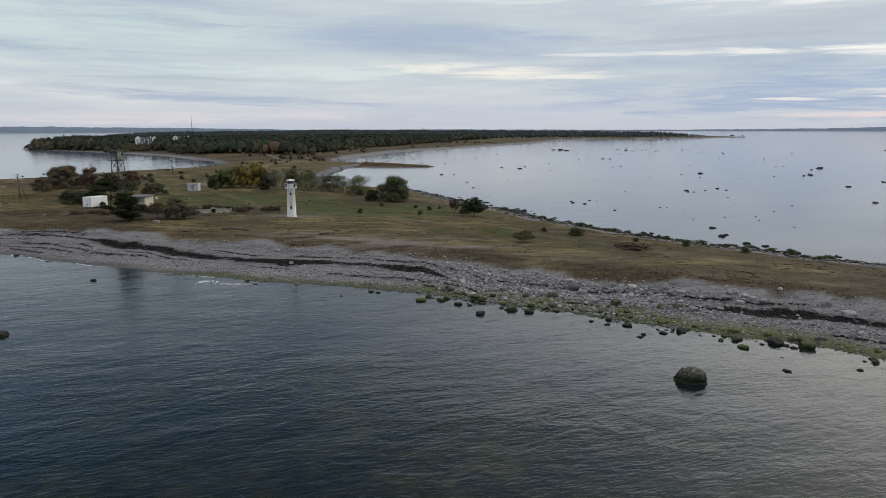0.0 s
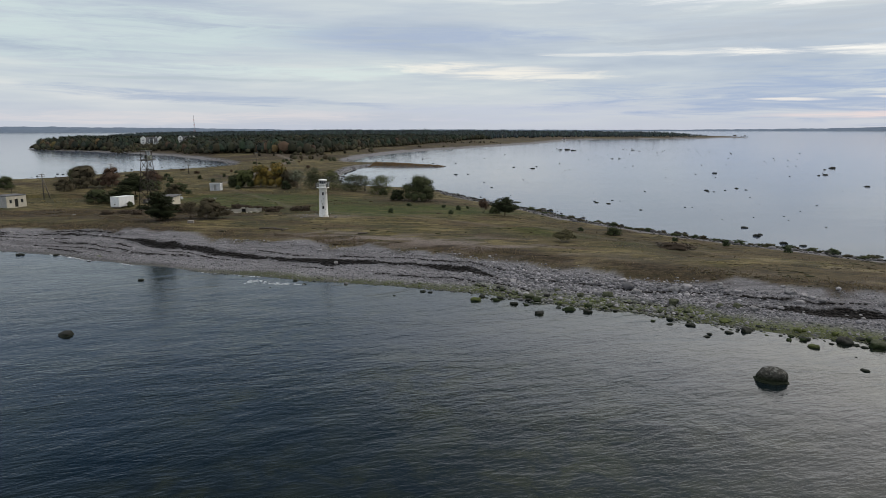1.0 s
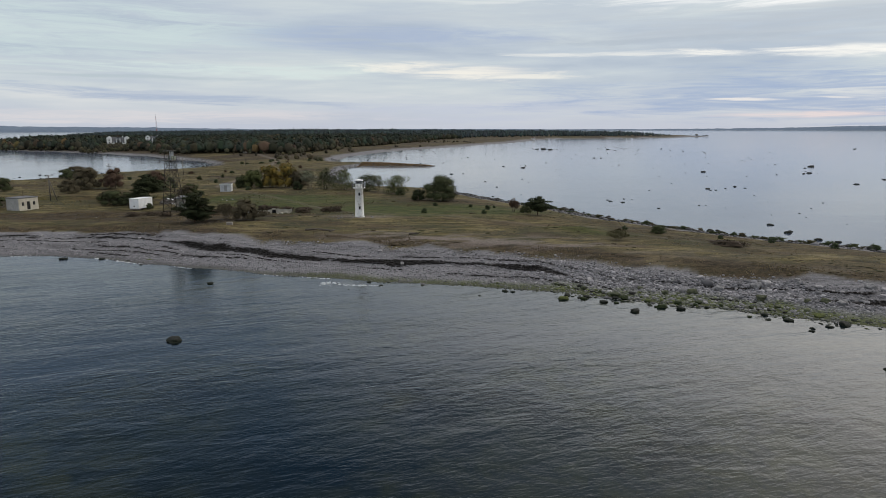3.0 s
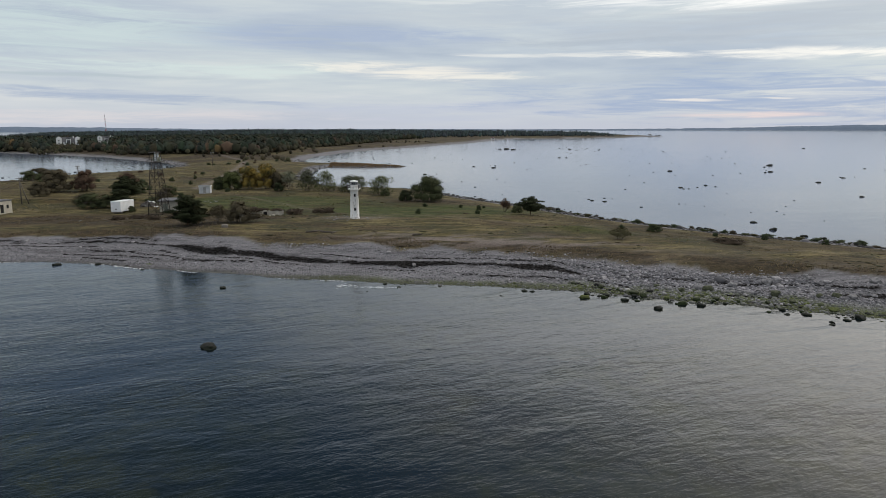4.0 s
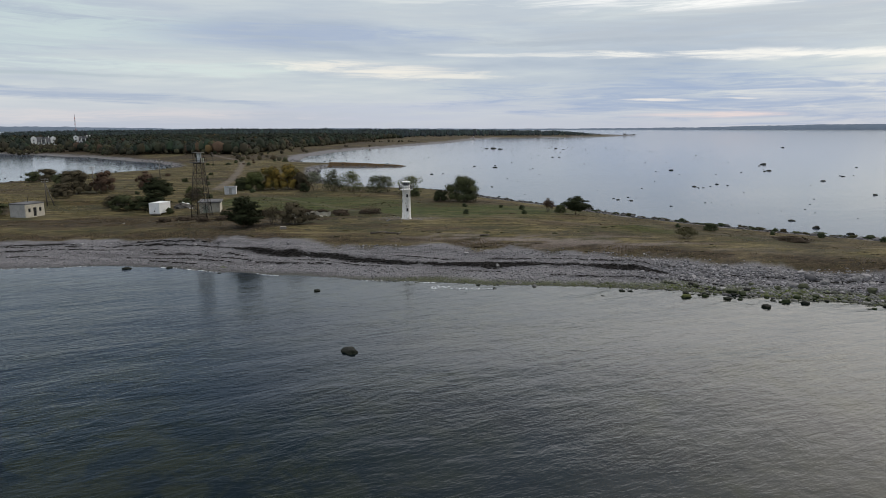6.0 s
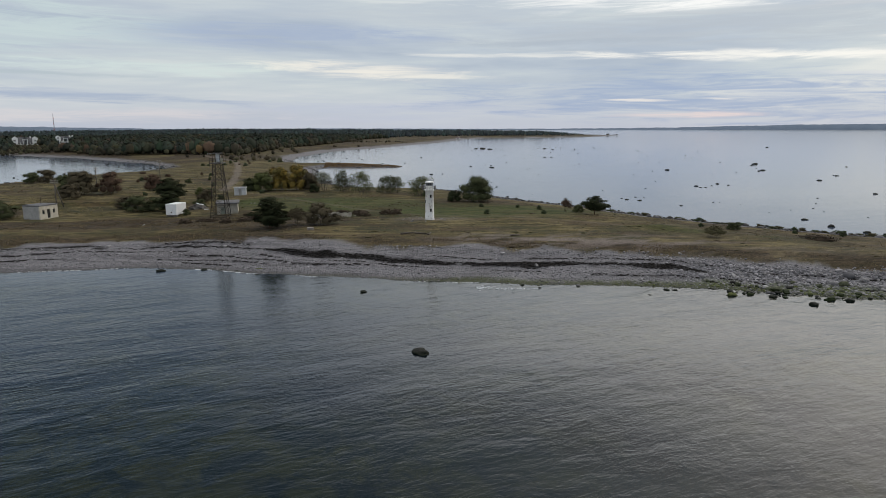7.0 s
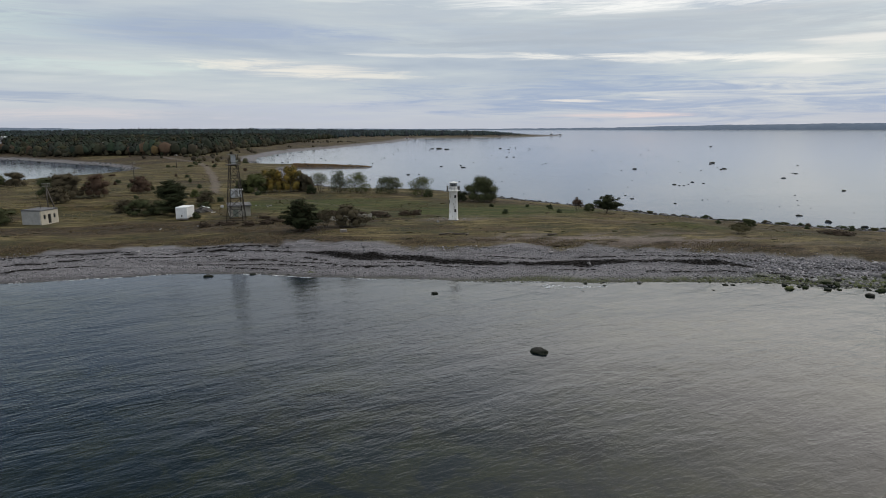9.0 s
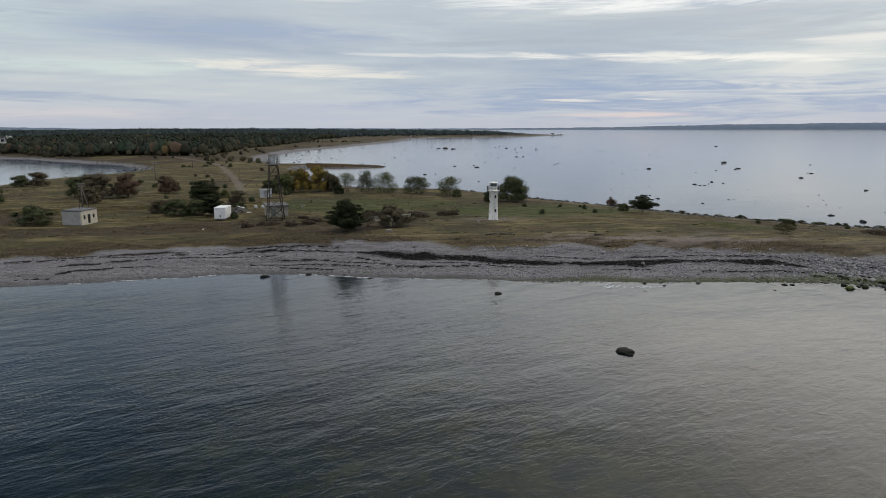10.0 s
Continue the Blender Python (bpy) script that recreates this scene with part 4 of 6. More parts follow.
# the opposite coast, a low wooded rise; distance haze is painted in as pale blue
far_mat = plain("hazed_wooded_coast", (0.13, 0.165, 0.215), (0.16, 0.195, 0.245), 0.02, 0.95, 0, 0.0, 0.0)
cx_ = np.radians(np.arange(-80, 85, 0.22))
top = np.interp(np.degrees(cx_), [-80, -34, -24, -16, 14, 20, 26, 35, 49, 84], [34, 26, 18, 2, 0, 2, 8, 22, 36, 40]) + 9 * fbm(cx_ * 4500, cx_ * 0, 900, 3, 91) + 5 * fbm(cx_ * 4500, cx_ * 0 + 9, 70, 3, 92) + 2.0 * np.random.default_rng(5).uniform(0, 1, len(cx_))
around = np.stack([np.sin(cx_), np.cos(cx_), cx_ * 0], 1)
rows_ = [around * (4500 + 60 * fbm(cx_ * 4500, cx_ * 0, 700, 3, 93))[:, None] + np.array([0, 0, float(far_rise(4500.0)) - 1.0])]
rows_ += [rows_[0] + around * 25 + np.stack([cx_ * 0, cx_ * 0, top * 0.55 + 1], 1)]
rows_ += [rows_[0] + around * 90 + np.stack([cx_ * 0, cx_ * 0, top + 1], 1), rows_[0] + around * 260 + np.stack([cx_ * 0, cx_ * 0, top * 0.9], 1)]
nn = len(cx_)
ii = (np.arange(3)[:, None] * nn + np.arange(nn - 1)[None, :]).ravel()
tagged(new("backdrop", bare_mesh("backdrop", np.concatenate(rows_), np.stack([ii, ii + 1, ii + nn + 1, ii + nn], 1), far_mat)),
       "low wooded coast across the water, distance haze put into its blue colour", "coast", kind="structure")

# ---------------------------------------------------------------- part helpers


def part(name, bm, material, parent=None, label=""):
    """Links a bmesh as one mesh object, under a thing or a part."""
    me = bpy.data.meshes.new(name)
    bm.normal_update()
    bm.to_mesh(me)
    bm.free()
    me.materials.append(material)
    ob = new(name, me)
    ob.parent = parent
    if label:
        ob["label"] = label
    return ob


def thing(name, label, category, m, group=""):
    ob = new(name)
    ob.empty_display_size = 0.3
    ob.matrix_world = m
    return tagged(ob, label, category, group)


def box(bm, x0, x1, y0, y1, z0, z1, bevel=0.0):
    vs = [bm.verts.new(p) for p in ((x0, y0, z0), (x1, y0, z0), (x1, y1, z0), (x0, y1, z0), (x0, y0, z1), (x1, y0, z1), (x1, y1, z1), (x0, y1, z1))]
    fs = [bm.faces.new([vs[i] for i in q]) for q in ((0, 3, 2, 1), (4, 5, 6, 7), (0, 1, 5, 4), (1, 2, 6, 5), (2, 3, 7, 6), (3, 0, 4, 7))]
    if bevel:
        bmesh.ops.bevel(bm, geom=list({e for f in fs for e in f.edges}), offset=bevel, segments=1, affect="EDGES")


def boxm(*args, bevel=0.0):
    bm = bmesh.new()
    box(bm, *args, bevel=bevel)
    return bm


def bar(a, b, r, sides=6, r2=None, bm=None):
    """A tapered round bar from a to b."""
    bm = bm or bmesh.new()
    a, b = Vector(a), Vector(b)
    turn = (b - a).to_track_quat("Z", "Y").to_matrix()
    ra, rb = r, r if r2 is None else r2
    rings = []
    for c, q in ((a, ra), (b, rb)):
        rings.append([bm.verts.new(c + turn @ Vector((math.cos(i * 6.2832 / sides) * q, math.sin(i * 6.2832 / sides) * q, 0))) for i in range(sides)])
    for i in range(sides):
        j = (i + 1) % sides
        bm.faces.new((rings[0][i], rings[0][j], rings[1][j], rings[1][i])).smooth = sides > 5
    bm.faces.new(rings[0][::-1])
    bm.faces.new(rings[1])
    return bm


def lathe(profile, sides=32):
    """A turned solid from (radius, height) pairs."""
    bm = bmesh.new()
    rings = [[bm.verts.new((math.cos(i * 6.28318 / sides) * r, math.sin(i * 6.28318 / sides) * r, z)) for i in range(sides)] for r, z in profile]
    for a, b in zip(rings[:-1], rings[1:]):
        for i in range(sides):
            j = (i + 1) % sides
            bm.faces.new((a[i], a[j], b[j], b[i])).smooth = True
    bm.faces.new(rings[0][::-1])
    bm.faces.new(rings[-1])
    return bm


def wall(length, tall, thick, openings=()):
    """An upright wall along x from 0 to length, outer face at y = 0, with openings (x0, x1, z0, z1) that go through it."""
    bm = bmesh.new()
    xs_ = sorted({0, length, *[o[0] for o in openings], *[o[1] for o in openings]})
    zs_ = sorted({0, tall, *[o[2] for o in openings], *[o[3] for o in openings]})
    for x0, x1 in zip(xs_[:-1], xs_[1:]):
        for z0, z1 in zip(zs_[:-1], zs_[1:]):
            if not any(o[0] <= x0 and x1 <= o[1] and o[2] <= z0 and z1 <= o[3] for o in openings):
                box(bm, x0, x1, 0, thick, z0, z1)
    bmesh.ops.remove_doubles(bm, verts=bm.verts[:], dist=0.001)
    same = {}
    for face in bm.faces:
        c = face.calc_center_median()
        same.setdefault((round(c.x, 3), round(c.y, 3), round(c.z, 3)), []).append(face)
    bmesh.ops.delete(bm, geom=[q for fs in same.values() if len(fs) > 1 for q in fs], context="FACES")
    return bm


def place_part(ob, m):
    ob.matrix_local = m
    return ob


def window_part(parent, m, w, h, bars=1, frame_mat=None):
    """A sunk window: pane, frame and glazing bars."""
    frame_mat = frame_mat or M["white_render"]
    bm = bmesh.new()
    for q in ((0, w, 0.1, 0.16, 0, 0.06), (0, w, 0.1, 0.16, h - 0.06, h), (0, 0.06, 0.1, 0.16, 0.06, h - 0.06), (w - 0.06, w, 0.1, 0.16, 0.06, h - 0.06)):
        box(bm, *q)
    for i in range(bars):
        c = w * (i + 1) / (bars + 1)
        box(bm, c - 0.02, c + 0.02, 0.11, 0.15, 0.06, h - 0.06)
    fr = place_part(part("window", bm, frame_mat, parent), m)
    part("pane", boxm(0.05, w - 0.05, 0.125, 0.14, 0.05, h - 0.05), M["glass_dark"], fr)
    return fr


# ---------------------------------------------------------------- trees and bushes
def ball_quads(n=3):
    """A round ball as loose quads (6 n n, 4, 3)."""
    out = []
    g = np.linspace(-1, 1, n + 1)
    for axis in range(3):
        for side in (-1, 1):
            for i in range(n):
                for k in range(n):
                    q = np.array([(g[i], g[k], side), (g[i + 1], g[k], side), (g[i + 1], g[k + 1], side), (g[i], g[k + 1], side)], float)
                    q = np.roll(q, axis, 1)
                    out.append(q / np.linalg.norm(q, axis=1, keepdims=True))
    return np.array(out)


BALL = ball_quads(2)


def leaf_cloud(centres, radii, counts, size, r, flat=1.0, long=1.0):
    """Leaf sprigs as small skewed quads, thicker towards the rim of each lobe."""
    vs = []
    for c, rad, n in zip(centres, radii, counts):
        u = r.normal(size=(n, 3))
        u /= np.linalg.norm(u, axis=1, keepdims=True)
        p = np.array(c) + u * np.array(rad) * (r.uniform(0.25, 1.0, (n, 1)) ** 0.5) * r.uniform(0.85, 1.12, (n, 1))
        a, b = r.normal(size=(n, 3)), r.normal(size=(n, 3))
        a /= np.linalg.norm(a, axis=1, keepdims=True)
        b -= a * (a * b).sum(1, keepdims=True)
        b /= np.linalg.norm(b, axis=1, keepdims=True)
        a[:, 2] *= flat
        s = size * r.uniform(0.6, 1.35, (n, 1))
        vs.append(np.stack([p + a * s * long, p + b * s * 0.55, p - a * s * long * 0.8, p - b * s * 0.55], 1).reshape(-1, 3))
    v = np.concatenate(vs)
    return v, np.arange(len(v)).reshape(-1, 4)


def make_tree(name, label, category, x, y, tall, wide, leaf, seed, form="bush", group="", leaves=1500, size=0.2, bark="bark", core=True):
    """form: bush (many stems from the ground), tree (one trunk), pine (flat tiers), thin (sparse, see-through)."""
    r = np.random.default_rng(seed)
    root = thing(name, label, category, pose(x, y, gz(x, y) - 0.05), group)
    bm = bmesh.new()
    tips, lobes, radii = [], [], []
    if form == "pine":
        lean = Vector((r.uniform(-0.06, 0.06) * tall, r.uniform(-0.06, 0.06) * tall, tall * 0.95))
        bar((0, 0, 0), lean, 0.028 * tall, 8, 0.008 * tall, bm)
        n = 34
        for i in range(n):
            u = 0.08 + 0.86 * (i + r.uniform(-0.8, 0.8)) / n
            a = i * 2.39 + r.uniform(-0.4, 0.4)
            if tall > 7.3:
                u = 0.3 + 0.68 * u
            elif tall < 4.5:
                u = 0.13 + 0.85 * u
            reach = wide * 0.5 * math.sin(math.pi * (0.34 + 0.56 * u)) ** 0.95 * r.uniform(0.42, 1.25)
            p = lean * u
            q = p + Vector((math.cos(a) * reach * 0.8, math.sin(a) * reach * 0.8, reach * 0.22))
            bar(p, q, 0.010 * tall, 5, 0.004 * tall, bm)
            lobes += [q, p.lerp(q, 0.45)]
            radii += [(reach * 0.34, reach * 0.34, tall * r.uniform(0.04, 0.08)), (reach * 0.36, reach * 0.36, tall * 0.075)]
        lobes.append(lean)
        radii.append((wide * 0.14, wide * 0.14, tall * 0.07))
    else:
        stems = 1 if form == "tree" else 5
        for i in range(stems):
            a = i * 6.283 / max(stems, 1) + r.uniform(-0.5, 0.5)
            foot = Vector((0, 0, 0)) if stems == 1 else Vector((math.cos(a), math.sin(a), 0)) * wide * 0.08
            fork = Vector((math.cos(a), math.sin(a), 0)) * wide * (0.02 if stems == 1 else 0.2) + Vector((0, 0, tall * (0.38 if stems == 1 else 0.42)))
            thick = 0.022 * tall if stems == 1 else 0.012 * tall
            bar(foot, fork, thick, 7, thick * 0.6, bm)
            limbs = 8 if stems == 1 else 3
            for k in range(limbs):
                b = a + k * 6.283 / limbs + r.uniform(-0.4, 0.4)
                up = r.uniform(0.15, 0.95)
                q = Vector((math.cos(b), math.sin(b), 0)) * wide * 0.5 * r.uniform(0.45, 0.9) * math.sqrt(max(0.15, 1 - (up * 0.8) ** 2)) * (1 if stems == 1 else 0.75)
                if stems > 1:
                    q += Vector((fork.x, fork.y, 0)) * 0.6
                q.z = tall * (0.34 + 0.55 * up) if form != "bush" else tall * (0.22 + 0.64 * up)
                bar(fork if stems == 1 else fork * 0.8, q, thick * 0.5, 5, thick * 0.15, bm)
                for _ in range(2):
                    t = q + Vector(r.normal(size=3)) * wide * 0.13
                    bar(q * 0.92 + fork * 0.08, t, thick * 0.2, 4, thick * 0.08, bm)
                lobes.append(q)
                rad = wide * r.uniform(0.15, 0.24)
                radii.append((rad, rad, min(rad, tall * 0.2) * r.uniform(0.75, 1.1)))
        if form != "thin":
            lobes += [Vector((0, 0, tall * 0.62)), Vector((r.uniform(-0.1, 0.1) * wide, r.uniform(-0.1, 0.1) * wide, tall * 0.82))]
            radii += [(wide * 0.3, wide * 0.3, tall * 0.26), (wide * 0.2, wide * 0.2, tall * 0.16)]
            if form == "bush":
                for k in range(6):
                    a = k * 1.047 + r.uniform(-0.3, 0.3)
                    lobes.append(Vector((math.cos(a) * wide * 0.33, math.sin(a) * wide * 0.33, tall * 0.22)))
                    radii.append((wide * 0.2, wide * 0.2, tall * 0.2))
    part("trunk", bm, M[bark], root)
    vol = np.array([q[0] * q[1] for q in radii])
    counts = np.maximum(6, (leaves * vol / vol.sum()).astype(int))
    v, fc = leaf_cloud([tuple(q) for q in lobes], radii, counts, size, r, 0.6 if form == "pine" else 1.0, 1.35 if form == "pine" else 1.0)
    v[:, 2] = np.maximum(v[:, 2], 0.02)
    quads, owner = v.reshape(-1, 4, 3), np.repeat(np.arange(len(lobes)), counts)
    if core and form in ("bush", "pine"):
        # denser inner foliage of each lobe
        lump = BALL[None] * (np.array(radii) * (0.56 if form == "bush" else 0.36))[:, None, None, :] * r.uniform(0.9, 1.1, (len(lobes), len(BALL), 1, 1)) + np.array([tuple(q) for q in lobes])[:, None, None, :]
        lump[..., 2] = np.maximum(lump[..., 2], 0.03)
        quads, owner = np.concatenate([quads, lump.reshape(-1, 4, 3)]), np.concatenate([owner, np.repeat(np.arange(len(lobes)), len(BALL))])
    middle_ = np.array([0, 0, tall * (0.45 if form != "tree" else 0.6)])
    local = np.array([tuple(q) for q in lobes])[owner]
    crown = new("crown", leafy_mesh("crown", quads, local * 0.55 + middle_ * 0.45 - np.array([0, 0, 0.1 * tall]), M[leaf]))
    crown.parent = root
    return root


# broadleaf trees behind the lighthouse, towards the bay
for i, (x, y, tall, wide, leaf) in enumerate([(-22.8, 181.5, 7.4, 9.2, "leaf_dark"), (-36.5, 200, 6.2, 8.4, "leaf_green"),
                                             (-46, 206, 5.8, 8.2, "leaf_dark"), (-43, 208, 5.4, 4.4, "leaf_pale"), (-54, 210, 6.8, 8.0, "leaf_green"), (-60, 211, 7.4, 6.6, "leaf_dark"), (-65.5, 212, 6.4, 6.0, "leaf_pale")]):
    full = i == 0
    make_tree("tree", "round-crowned broadleaf tree turning in autumn, by the bay" if leaf != "leaf_pale" else "thin pale-leaved tree, half bare, by the bay", "tree",
              x, y, tall, wide, leaf, 100 + i, "bush" if leaf != "leaf_pale" else "thin", "trees by the bay", 9000 if full else (3600 if leaf != "leaf_pale" else 1900), 0.17 if full else 0.16, core=full)
make_tree("bush", "dense dark bush beside a round-crowned tree", "bush", -29, 182, 3.2, 4.2, "needles", 121, "bush", "", 1500, 0.18)
make_tree("bush", "small dark bush on the turf by the bay", "bush", -35, 196, 2.3, 3.2, "leaf_dark", 122, "bush", "", 800, 0.16)
make_tree("bush", "dark evergreen bush beside pale thin trees", "bush", -68.5, 209, 3.0, 3.4, "needles", 123, "bush", "", 1000, 0.18)
# the yellowing thicket
for i, (x, y, tall, wide, leaf) in enumerate([(-74, 218, 8.4, 7.6, "leaf_yellow"), (-79.5, 219, 8.0, 7.4, "leaf_yellow"), (-85, 218, 6.2, 7.0, "leaf_green"), (-89, 219, 4.6, 5.0, "leaf_dark"), (-70, 217, 6.0, 6.0, "leaf_brown")]):
    make_tree("tree", "yellowing aspen in a thicket, still in leaf" if leaf == "leaf_yellow" else "olive-brown tree in a yellowing thicket", "tree", x, y, tall, wide, leaf, 140 + i, "bush", "thicket", 5600, 0.19)
# dark pines and brown bushes by the sheds
make_tree("pine_tree", "low spreading dark pine in front of the sheds", "tree", -72.6, 133.2, 6.1, 6.8, "needles", 160, "pine", "pines", 12000, 0.14, "pine_bark")
make_tree("pine_tree", "wide dark pine standing behind the white cabin", "tree", -103.5, 181, 7.5, 8.6, "needles", 161, "pine", "pines", 11000, 0.16, "pine_bark")
make_tree("pine_tree", "dark pine leaning over the white cabin", "tree", -100.5, 170, 5.2, 6.8, "needles", 162, "pine", "pines", 8000, 0.15, "pine_bark")
make_tree("pine_tree", "low flat-topped pine on the bay shore", "tree", 0.0, 151.3, 4.4, 6.6, "needles", 163, "pine", "pines", 4500, 0.17, "pine_bark")
make_tree("bush", "dark low bush beside a flat-topped pine", "bush", -2.2, 156.5, 2.0, 3.0, "leaf_dark", 164, "bush", "", 1200, 0.14)
for i, (x, y, tall, wide, leaf, form, label) in enumerate([
        (-63.2, 136.4, 4.9, 5.6, "leaf_brown", "bush", "brown thinning bush beside a dark pine"), (-67.6, 137.2, 3.6, 4.0, "leaf_brown", "thin", "thin brown bush beside a pine"),
        (-109, 171.5, 4.2, 7.0, "leaf_dark", "bush", "dark bush beside the white cabin"), (-104.5, 172, 3.6, 6.0, "leaf_dark", "bush", "low dark bush under a pine"), (-113.7, 179, 3.4, 6.5, "leaf_brown", "bush", "brown bush in dry grass"), (-95, 175, 2.6, 3.6, "leaf_dark", "bush", "dark bush beside a rubbish heap"), (-96.7, 189.5, 3.4, 5.0, "leaf_brown", "bush", "rusty brown bush on dry grass"), (-60.2, 137, 2.2, 4.5, "leaf_brown", "thin", "thin dead-brown bush beside the ruin"), (-136, 209, 7.6, 10.5, "leaf_brown", "bush", "large brownish-olive bush on dry grass"),
        (-129, 212, 7.0, 7.5, "leaf_rust", "bush", "reddish-brown bush losing its leaves"), (-143, 216, 6.2, 6.5, "leaf_dark", "bush", "dark olive bush on dry grass"),
        (-134, 196, 4.6, 6.2, "leaf_brown", "bush", "low brown bush on dry grass"), (-176, 268, 4.4, 7.0, "leaf_dark", "bush", "dark bush near the western bay"),
        (-168, 262, 5.4, 7.5, "leaf_brown", "bush", "brown bush near the western bay"), (-119, 221, 5.8, 6.6, "leaf_rust", "bush", "reddish bush on the dry neck of land"),
        (-136.5, 163.5, 4.4, 8.4, "leaf_dark", "bush", "dark brown bush beside the plastered hut"), (-108, 200, 3.6, 4.6, "leaf_dark", "bush", "dark bush on dry grass"),
        (-97, 196, 3.2, 3.6, "leaf_dark", "bush", "dark bush near the white shed"), (-101, 203, 2.6, 3.0, "leaf_green", "bush", "olive bush near the white shed"),
        (-5.0, 157.5, 3.6, 3.0, "leaf_rust", "thin", "half-bare shrub beside a flat-topped pine"), (9.3, 114.6, 2.1, 4.6, "leaf_soft", "thin", "soft olive-brown bush alone on the turf"),
        (20, 126, 1.6, 3.4, "leaf_dark", "bush", "dark green bush on the stony bay shore"), (-160, 205, 4.8, 6.0, "leaf_dark", "bush", "dark bush at the edge of dry grass")]):
    make_tree("bush" if form == "bush" else "shrub", label, "bush", x, y, tall, wide, leaf, 180 + i, form, "", int(400 * wide * tall ** 0.5) if form == "bush" else 2600, 0.10)
# small junipers dotted over the turf
jun = np.random.default_rng(17)
spots_ = [(-26.2, 150), (-12.4, 151), (-15, 166), (-24, 168), (-11, 160), (14, 128), (30, 121), (38, 118), (46, 112), (-9, 167), (-117, 205), (-110, 214), (-122, 240), (-104, 236), (-84, 208), (-93, 192)]
for i, (x, y) in enumerate(spots_):
    t = jun.uniform(0.7, 1.5) * (1.5 if x < -80 else 1)
    make_tree("juniper", "small dark juniper bush standing on short turf", "juniper", x, y, t, t * jun.uniform(1.0, 1.5), "juniper", 230 + i, "bush", "junipers", 260, 0.12)
# low scrub on the stony edge of the bay
for i in range(34):
    x = 8 + 54 * (i + jun.uniform(0, 1)) / 34
    y = float(np.interp(x, [7, 14, 20, 28, 35, 43, 52, 60, 68], [184, 170, 158, 147, 138, 130, 123, 115, 110])) - jun.uniform(2.5, 5.5)
    make_tree("shrub", "low dark shrub on the stony edge of the bay", "shrub", x - 1.0, y, jun.uniform(0.4, 1.0) * (1.3 if i % 5 == 0 else 1), jun.uniform(1.2, 3.2), ("leaf_dark", "leaf_olive", "juniper", "leaf_brown")[i % 4], 260 + i, "bush", "shore scrub", 300, 0.12)
for i in range(26):
    x, y = jun.uniform(-150, -95), jun.uniform(225, 420)
    if shore(np.array([x]), np.array([y]))[0][0] > 12:
        make_tree("shrub", "small dark shrub on the bleached grass of the neck", "shrub", x, y, jun.uniform(0.8, 2.0), jun.uniform(1.2, 3.2), ("juniper", "leaf_dark", "leaf_rust")[i % 3], 300 + i, "bush", "neck shrubs", 200, 0.2)
# dead bramble heaps round the ruin and the cabin
make_tree("bramble", "low dark heap of dead brambles on the spit", "bramble", 27, 110.6, 0.8, 6.4, "scrub", 329, "bush", "brambles", 700, 0.16)
for i in range(20):
    x, y = jun.uniform(-92, -46), jun.uniform(141, 158)
    y = y + (9 if -70 < x < -53 and y < 150 else 0)
    make_tree("bramble", "low tangle of reddish-brown dead brambles", "bramble", x, y, jun.uniform(0.6, 1.3), jun.uniform(2.4, 4.6), "scrub", 330 + i, "bush", "brambles", 420, 0.17)

# ---------------------------------------------------------------- boulders


def rock(seed, sub=3):
    """A rounded, faceted boulder, one unit across, sitting on z = 0 with its foot sunk."""
    r = np.random.default_rng(seed)
    v, f = ico(sub)
    cuts = r.normal(size=(9, 3))
    cuts /= np.linalg.norm(cuts, axis=1, keepdims=True)
    lim = r.uniform(0.55, 0.92, 9)
    for c, m in zip(cuts, lim):
        over = v @ c - m
        v = v - np.clip(over, 0, None)[:, None] * c * 0.8
    bump = np.array([noise.noise(Vector(p) * 2.1 + Vector((seed, 0, 0))) for p in v])
    v = v * (1 + 0.36 * bump[:, None]) * 0.52
    v[:, 2] = v[:, 2] * 0.92 + 0.18
    return v, f


ROCKS = [bare_mesh("boulder", *rock(s), M["rock_grey"]) for s in (1, 2, 3, 4, 5)]
ROCK_KINDS = {key: [] for key in ("rock_grey", "rock_dark", "rock_weed", "rock_moss", "rock_pale")}
for key in ROCK_KINDS:
    for me in ROCKS:
        copy = me.copy()
        copy.materials[0] = M[key]
        ROCK_KINDS[key].append(copy)
rocker = random.Random(4)


def boulder(x, y, wide, kind, label, group, flat=0.8, z=None):
    ob = new("boulder", ROCK_KINDS[kind][rocker.randrange(5)])
    foot = max(gz(x, y), -0.12) if z is None else z
    ob.matrix_world = pose(x, y, foot - 0.02 * wide, 0, 0, rocker.uniform(0, 360)) @ Matrix.Diagonal((wide, wide * rocker.uniform(0.72, 0.95), wide * flat, 1))
    return tagged(ob, label, "boulder", group)




